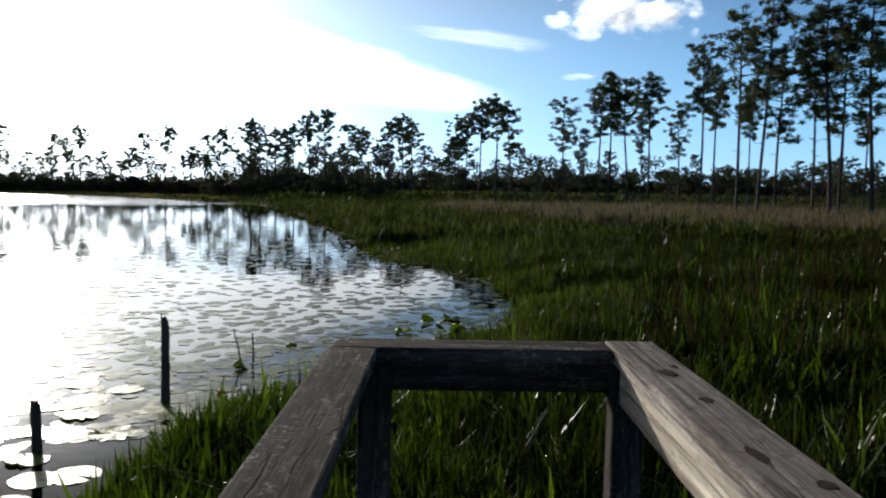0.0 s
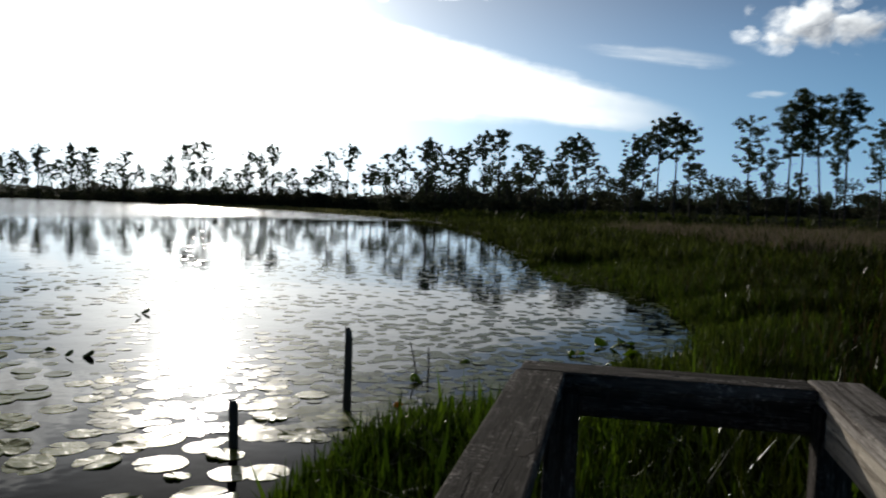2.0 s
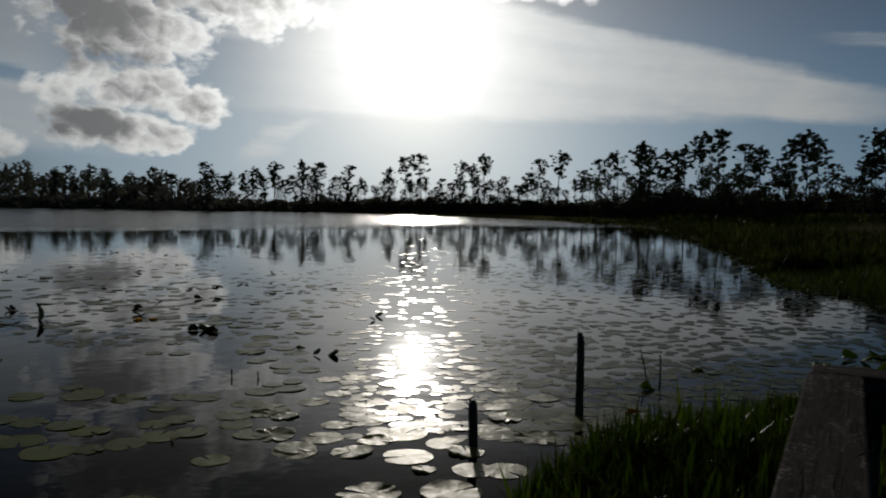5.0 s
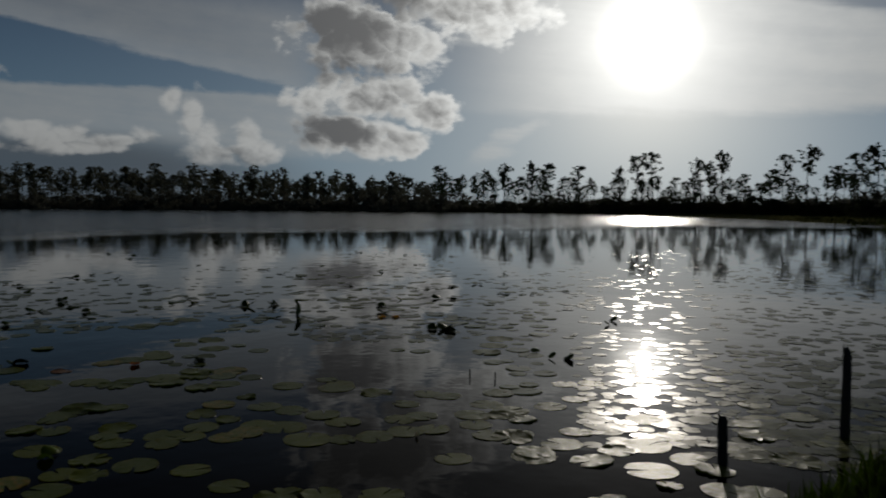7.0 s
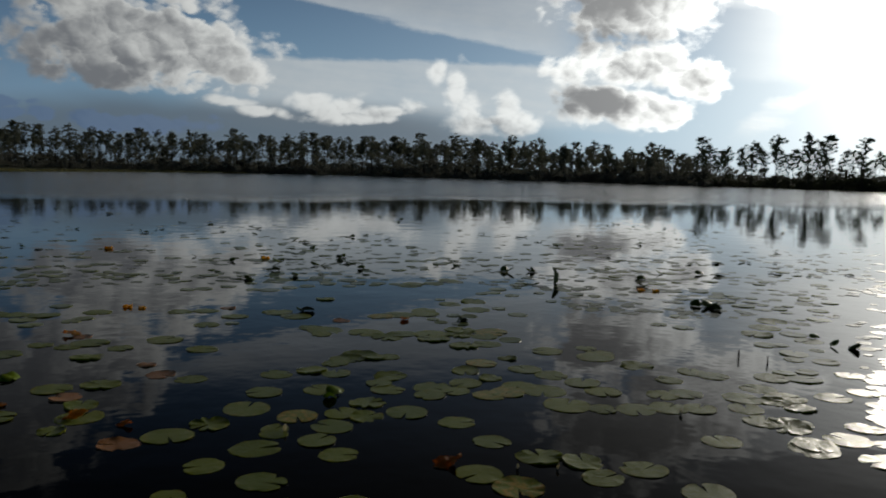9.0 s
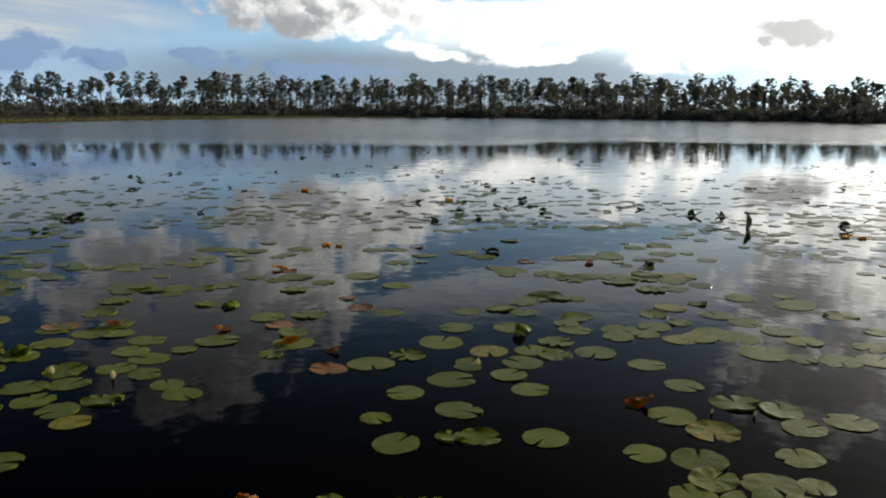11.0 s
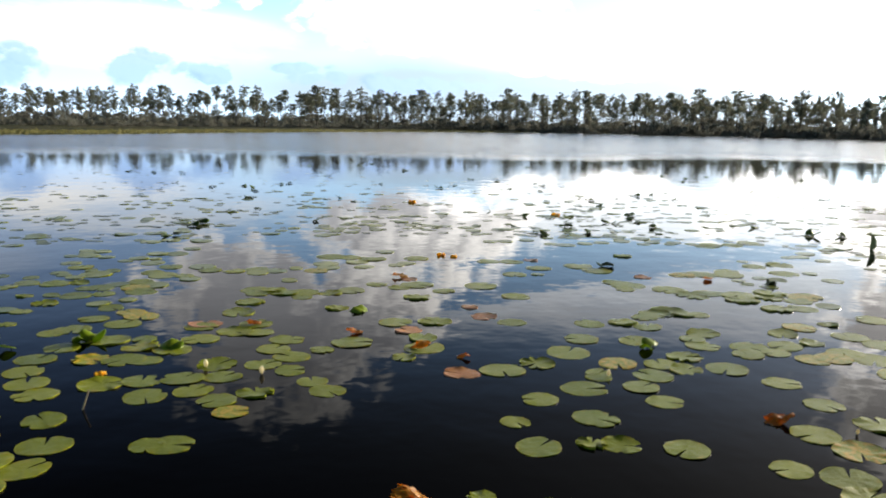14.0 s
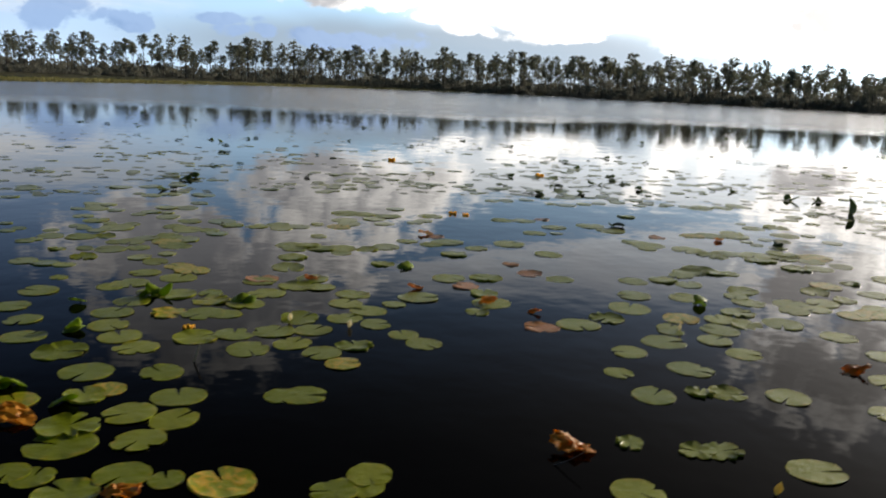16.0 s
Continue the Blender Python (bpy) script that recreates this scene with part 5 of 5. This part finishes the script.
def free_spot(x, y, r, gap=0.85):
    return all((x - a) ** 2 + (y - b) ** 2 > ((r + c) * gap) ** 2 for a, b, c in taken)


def lily_density(x, y):
    v = noise.noise(Vector((x * 0.22, y * 0.22, 3.0))) * 0.6 + noise.noise(Vector((x * 0.7, y * 0.7, 8.0))) * 0.4
    return 0.5 + 0.9 * v


def cluster(x, y):
    """How readily pads gather at a spot: small rafts drawn out along the shore, with open water between."""
    return noise.noise(Vector((x * 0.50, y * 0.42, 12.0))) * 0.7 + noise.noise(Vector((x * 1.5, y * 1.3, 5.0))) * 0.5


count, tries = 0, 0
RAFTS = list(PADS_OUTER)
taken += PADS_OUTER
while count < 420 and tries < 30000:
    tries += 1
    d = 8.4 * (2.7 ** rp.random())
    a = radians(rp.uniform(34, 116))
    x, y, r = -d * math.sin(a) - 0.4, d * math.cos(a) - 0.5, rp.uniform(0.08, 0.17)
    if cluster(x, y) < (0.16 if d < 13 else 0.06) or (x > -8.3 and -3.6 < y < 4.6) or float(shore_distance([[x, y]])[0]) > -0.3 or not free_spot(x, y, r, 0.8):
        continue
    taken.append((x, y, r))
    RAFTS.append((x, y, r))
    count += 1


def rafts():
    """Pads too many to count, drifting in rafts further out: notched, wavy discs in one mesh."""
    rs = np.random.RandomState(8)
    p = np.array(RAFTS)
    n, k = len(p), 18
    ang = np.linspace(0.12, 6.16, k)[None] + rs.rand(n, 1) * 6.28
    rim = p[:, 2:] * (1 + 0.05 * np.sin(2 * ang + rs.rand(n, 1) * 6) + 0.025 * rs.normal(size=(n, k)))
    rim[:, [0, -1]] *= 0.92
    tilt = rs.normal(size=(n, 2)) * 0.02
    px, py = rim * np.cos(ang), rim * np.sin(ang) * rs.uniform(0.9, 1.05, (n, 1))
    pz = 0.005 + 0.004 * rs.rand(n, 1) + px * tilt[:, :1] + py * tilt[:, 1:]
    ring = np.stack([p[:, :1] + px, p[:, 1:2] + py, np.maximum(pz, 0.0015)], -1)
    heart = np.column_stack([p[:, :2], np.full(n, 0.006)])[:, None]
    low = ring * np.array([1, 1, 0]) + np.array([0, 0, -0.004])
    v = np.concatenate([heart, ring, low], 1).reshape(-1, 3)
    o = (np.arange(n) * (2 * k + 1))[:, None]
    f = np.concatenate([o + np.array([[0, 1 + j, 2 + j]]) for j in range(k - 1)] + [o + np.array([[1 + j, 1 + k + j, 2 + k + j]]) for j in range(k - 1)]
                       + [o + np.array([[1 + j, 2 + k + j, 2 + j]]) for j in range(k - 1)], 1).reshape(-1, 3)
    tagged(new("lily_rafts", mesh_of("lily_rafts", v, f, PAD_RAFT)), "loose rafts of round green lily pads on dark water", "lily pads", kind="stuff")


rafts()


def far_pads():
    rs = np.random.RandomState(31)
    n = 27000
    d = 6.5 * (11.0 ** rs.rand(n))
    a = np.radians(rs.uniform(-8, 116, n))
    xy = np.column_stack([-d * np.sin(a), d * np.cos(a)])
    sd = shore_distance(xy)
    dens = np.array([lily_density(x, y) for x, y in xy])
    near_shore = np.exp(sd / 9.0)
    reach = np.hypot(xy[:, 0], xy[:, 1]) * 0.5 - xy[:, 0] * 0.6
    key = ((xy[:, 0] > -8.8) & (xy[:, 1] > -3.6) & (xy[:, 1] < 5.0)) | ((np.hypot(xy[:, 0] + 0.5, xy[:, 1] + 0.2) < np.where((xy[:, 0] > -1.4 * xy[:, 1]) & (xy[:, 1] > 0), 11.3, 13.5)) & (xy[:, 0] < -0.72 * xy[:, 1]))
    ok = (sd < -0.15) & (reach < 50) & ~key & (rs.rand(n) < np.clip(0.03 + 0.6 * (dens - 0.5) + 0.75 * near_shore, 0.02, 0.75) * np.clip((60 - reach) / 30, 0.15, 1))
    xy = xy[ok]
    n = len(xy)
    k = 9
    rad = rs.uniform(0.05, 0.115, n)
    turn = rs.rand(n) * 6.28
    ang = np.linspace(0.15, 6.13, k)
    ca, sa = np.cos(ang[None] + turn[:, None]), np.sin(ang[None] + turn[:, None])
    rim = rad[:, None] * (1 + 0.06 * rs.normal(size=(n, k)))
    tilt = rs.normal(size=(n, 2)) * 0.02
    px, py = rim * ca, rim * sa
    pz = 0.004 + px * tilt[:, :1] + py * tilt[:, 1:]
    ring = np.stack([xy[:, :1] + px, xy[:, 1:] + py, np.maximum(pz, 0.0015)], -1)
    mid_p = np.column_stack([xy, np.full(n, 0.004)])[:, None]
    v = np.concatenate([mid_p, ring], 1).reshape(-1, 3)
    o = (np.arange(n) * (k + 1))[:, None]
    f = np.concatenate([o + np.array([[0, 1 + j, 2 + j]]) for j in range(k - 1)], 1).reshape(-1, 3)
    tagged(new("floating_lily_leaves", mesh_of("floating_lily_leaves", v, f, PAD_FAR)), "many small lily pads spread over the lake", "lily pads", kind="stuff")


far_pads()


# ---------------------------------------------------------------- standing leaves, flowers, buds, dead leaves and sticks
def cupped_leaf(bm, size, turn, lean, fold, base_z=0.0, off=(0, 0), rs=None, arch=0.0):
    """A broad leaf on edge: heart-shaped, folded along its rib, leaning."""
    rows = []
    n, m = 9, 5
    spin = Matrix.Rotation(turn, 3, "Z") @ Matrix.Rotation(lean, 3, "Y")
    for i in range(n):
        t = i / (n - 1)
        w = size * 0.70 * math.sin(math.pi * min(1.0, 0.10 + 0.88 * t)) ** 0.5 * (1.0 - 0.12 * t)
        row = []
        for j in range(m):
            u = -1 + 2 * j / (m - 1)
            p = Vector((fold * w * u * u * 0.8 + 0.10 * size * t * t + arch * size * 4 * (t - 0.5) ** 2, w * u * (1 - 0.25 * fold), size * t))
            p = spin @ p + Vector((off[0], off[1], base_z))
            if rs:
                p += Vector((rs.gauss(0, 1), rs.gauss(0, 1), rs.gauss(0, 1))) * size * 0.012
            row.append(bm.verts.new(p))
        rows.append(row)
    for a, b in zip(rows, rows[1:]):
        for j in range(m - 1):
            f = bm.faces.new((a[j], a[j + 1], b[j + 1], b[j]))
            f.smooth = True


def thin(ob, t=0.002):
    m = ob.modifiers.new("thickness", "SOLIDIFY")
    m.thickness = t
    return ob


def stalk(bm, at, top, r0=0.006, r1=0.004):
    v, f = tube([at, ((at[0] + top[0]) / 2 + 0.01, (at[1] + top[1]) / 2, (at[2] + top[2]) / 2), top], [r0, (r0 + r1) / 2, r1], 6)
    vs = [bm.verts.new(p) for p in v]
    for q in f:
        bm.faces.new([vs[int(i)] for i in q])


def standing_leaves(x, y, sizes, label, mat=LEAF_UP, seed=0, lean=0.5, turn=None, arch=0.0):
    rs = random.Random(seed * 7 + 1)
    root = thing("spatterdock", label, "water plant", "standing lake leaves", (x, y, 0))
    for n, size in enumerate(sizes):
        off = (rs.gauss(0, 0.07) * min(n, 1), rs.gauss(0, 0.07) * min(n, 1))
        bm = bmesh.new()
        cupped_leaf(bm, size, rs.random() * 6.28 if turn is None else turn, lean * (0.7 + 0.5 * rs.random()), 0.05 if arch else 0.12 + (0.2 if lean > 1.2 else 0.5) * rs.random(), 0.0 if arch else 0.015, off, rs, arch)
        thin(part("leaf", bm, mat, root))
        bm = bmesh.new()
        stalk(bm, (off[0], off[1], -0.35), (off[0], off[1], 0.03))
        part("stalk", bm, REED, root)
    return root


DARK = "dark green spatterdock leaf standing up out of the lake"
for n, (x, y, sizes) in enumerate([(-11.8, 8.51, (0.28,)), (-13.34, 8.42, (0.20, 0.14)), (-13.2, 9.05, (0.13, 0.12)), (-8.89, 9.02, (0.20, 0.16, 0.14)), (-8.62, 8.97, (0.12, 0.10)),
                                   (-16.05, -0.3, (0.09, 0.08)), (-7.47, 11.66, (0.14,)), (-7.2, 11.2, (0.10,)), (-6.09, 8.29, (0.13, 0.10)), (-6.6, 8.4, (0.10,)),
                                   (-9.29, 5.03, (0.13, 0.10)), (-10.69, 3.51, (0.14, 0.10))]):
    standing_leaves(x, y, sizes, DARK, DARK_LEAF, seed=n, lean=0.05 if n == 0 else 0.95, turn=4.3 if n == 0 else None, arch=0.16 if n == 0 else 0.0)
BRIGHT = "bright green young spatterdock leaf curling above the water"
for n, (x, y, sizes) in enumerate([(-8.3, -0.13, (0.24, 0.15)), (-7.14, -1.75, (0.20, 0.18)), (-7.55, -2.4, (0.20, 0.18, 0.14)), (-6.7, 2.32, (0.15, 0.13)), (-6.55, -3.01, (0.18, 0.16)),
                                   (-5.5, -3.14, (0.22, 0.18)), (-5.15, -2.83, (0.18,)), (-7.32, -3.02, (0.14,)), (-2.09, 8.39, (0.13, 0.12, 0.10)), (-1.83, 9.75, (0.12, 0.11)),
                                   (-0.52, 10.6, (0.14, 0.12)), (-0.13, 11.5, (0.24, 0.2, 0.16)), (0.22, 10.85, (0.26, 0.22, 0.2)), (0.55, 10.5, (0.24, 0.2)), (-0.04, 10.2, (0.24, 0.18)), (0.32, 10.2, (0.26, 0.22)), (0.88, 11.0, (0.22, 0.2)), (1.2, 12.6, (0.24, 0.2)), (0.16, 11.8, (0.2, 0.16))]):
    standing_leaves(x, y, [0.78 * q for q in sizes], BRIGHT, seed=40 + n, lean=1.12)
far_rs = random.Random(77)
made = 0
while made < 105:
    d, a = 14 * 3.0 ** far_rs.random(), radians(far_rs.uniform(34, 104))
    x, y = -d * math.sin(a), d * math.cos(a)
    if float(shore_distance([[x, y]])[0]) > -1 or lily_density(x, y) < 0.5:
        continue
    standing_leaves(x, y, [far_rs.uniform(0.08, 0.15) for _ in range(far_rs.choice((1, 2, 2, 3)))], "small dark spatterdock leaf above distant lily pads", DARK_LEAF, seed=100 + made, lean=1.35)
    made += 1


def globe_flower(x, y, z, r, mat, label, seed, group="lily flowers"):
    """A cup of six thick petals on a stalk."""
    rs = random.Random(seed)
    root = thing("lily_flower", label, "flower", group, (x, y, 0))
    for q in range(6):
        bm = bmesh.new()
        cupped_leaf(bm, r * 1.35, q * math.pi / 3 + rs.random() * 0.3, 0.50 + 0.35 * rs.random(), 0.9, z, (0.15 * r * math.cos(q * math.pi / 3), 0.15 * r * math.sin(q * math.pi / 3)))
        thin(part("petal", bm, mat, root), 0.004)
    bm = bmesh.new()
    stalk(bm, (0, 0, -0.3), (0, 0, z + 0.02), 0.007, 0.006)
    part("stalk", bm, REED, root)
    return root


YF = "yellow spatterdock flower standing just above the water"
for n, (x, y, r) in enumerate([(-10.48, 9.24, 0.048), (-10.33, 9.42, 0.045), (-11.79, 1.38, 0.046), (-11.66, 1.54, 0.036), (-19.85, 2.13, 0.07), (-16.93, 4.82, 0.07), (-6.52, -2.16, 0.032)]):
    globe_flower(x, y, -0.01, r, YELLOW, YF, n)


def bud(x, y, size, mat, label, seed):
    root = thing("lily_bud", label, "flower bud", "lily buds", (x, y, 0))
    bm = bmesh.new()
    prof = [(0.0, 0.10), (0.25, 0.24), (0.55, 0.26), (0.82, 0.15), (1.0, 0.02)]
    rows = [[bm.verts.new((size * r * math.cos(j * math.pi / 4) + 0.3 * size * t, size * r * math.sin(j * math.pi / 4), 0.003 + size * t)) for j in range(8)] for t, r in prof]
    for a, b in zip(rows, rows[1:]):
        for j in range(8):
            bm.faces.new((a[j], a[(j + 1) % 8], b[(j + 1) % 8], b[j])).smooth = True
    part("bud_tip", bm, mat, root)
    bm = bmesh.new()
    stalk(bm, (0, 0, -0.3), (0, 0, 0.03), 0.006, 0.006)
    part("stalk", bm, REED, root)


# the last four are white sparkles by the marsh shore, added as bud shapes
for n, (x, y, sz, mat) in enumerate([(-3.46, 0.62, 0.075, CREAM), (-6.38, -0.98, 0.07, WHITE), (-6.61, -1.41, 0.07, WHITE), (-5.98, 1.62, 0.06, WHITE), (-4.5, 2.95, 0.04, WHITE), (-4.62, 2.72, 0.04, WHITE),
                                     (-5.05, 4.6, 0.05, WHITE), (-3.30, 0.98, 0.03, WHITE), (-0.49, 10.62, 0.07, WHITE), (0.17, 11.1, 0.07, WHITE), (0.86, 11.05, 0.07, WHITE), (1.19, 17.3, 0.09, WHITE)]):
    bud(x, y, sz, mat, "small pale bud shape between pads, some standing for white sparkles" if mat is not CREAM else "closed yellow lily bud on dark water", n)


def dead_leaf(x, y, size, label, seed):
    """A crumpled leaf lying on the water."""
    rs = np.random.RandomState(seed)
    n = 9
    g1, g2 = np.meshgrid(np.linspace(-1, 1, n), np.linspace(-1, 1, n), indexing="ij")
    z = 0.18 * np.sin(2.3 * g1 + rs.rand() * 6) * np.cos(1.9 * g2 + rs.rand() * 6) + 0.06 * rs.normal(size=g1.shape) + 0.26 + 0.22 * g1
    px = g1 * (1 - 0.3 * np.abs(g2)) + 0.07 * rs.normal(size=g1.shape)
    py = g2 * 0.72 * (1 - 0.25 * np.abs(g1)) + 0.07 * rs.normal(size=g1.shape)
    v = np.stack([px, py, z], -1).reshape(-1, 3) * size
    v[:, 2] = np.maximum(v[:, 2], 0.002)
    idx = np.arange(n * n).reshape(n, n)
    f = np.stack([idx[:-1, :-1], idx[1:, :-1], idx[1:, 1:], idx[:-1, 1:]], -1).reshape(-1, 4)
    ob = new("dead_leaf", mesh_of("dead_leaf", v, f, RUSSET, False))
    ob.location, ob.rotation_euler = (x, y, 0.004), (0, 0, rs.rand() * 6.28)
    thin(ob)
    return tagged(ob, label, "leaf", "dead leaves")


for n, (x, y, r) in enumerate([(-4.09, -0.16, 0.125), (-4.88, 2.35, 0.10), (-10.17, 0.57, 0.10), (-4.94, -2.99, 0.12), (-4.0, -2.36, 0.10), (-6.95, 0.32, 0.09), (-6.6, 0.62, 0.06), (-2.0, 7.3, 0.06),
                               (-7.5, -0.2, 0.08), (-7.95, -1.1, 0.07), (-9.6, 4.4, 0.08)]):
    dead_leaf(x, y, r, "crumpled orange-brown dead leaf lying on the water", n)


def stick(name, a, b, r, mat, label, category="stick"):
    bm = bmesh.new()
    stalk(bm, a, b, r, r * 0.6)
    me = bpy.data.meshes.new(name)
    bm.to_mesh(me)
    bm.free()
    me.materials.append(mat)
    return tagged(new(name, me), label, category, "sticks in the lake")


STRAW = material("dry_straw", leafy((0.30, 0.22, 0.12), (0.45, 0.35, 0.2), 0.6, 0.0))
STRAW_BASE, STRAW_TIP = (-5.76, -2.11, -0.02), (-5.76, -2.06, 0.13)
stick("lake_stick", (-6.28, 6.68, -0.2), (-6.27, 6.69, 0.09), 0.014, STUMP, "short dark stick standing in the lake")
stick("lake_stick", (-5.99, 6.79, -0.2), (-5.98, 6.78, 0.08), 0.013, STUMP, "short dark stick standing in the lake")
stick("straw", STRAW_BASE, STRAW_TIP, 0.008, STRAW, "pale dry straw sticking up between lily pads", "straw")
stick("straw", (-3.94, -0.32, 0.0), (-3.86, -0.20, 0.10), 0.004, STUMP, "thin dark twig beside a dead leaf", "twig")
stick("reed_stem", (-2.17, 8.75, -0.1), (-2.27, 8.78, 0.36), 0.012, STUMP, "dark leaning reed stem near the shore", "reed")
stick("reed_stem", (-2.0, 8.5, -0.1), (-2.0, 8.52, 0.36), 0.013, STUMP, "dark upright reed stem near the shore", "reed")
PX, PY = 92 * math.sin(radians(6.53)), 92 * math.cos(radians(6.53))
stick("wooden_pole", (PX, PY, 0.2), (PX, PY, 4.1), 0.14, STUMP, "bare dark wooden pole standing in the marsh", "pole")
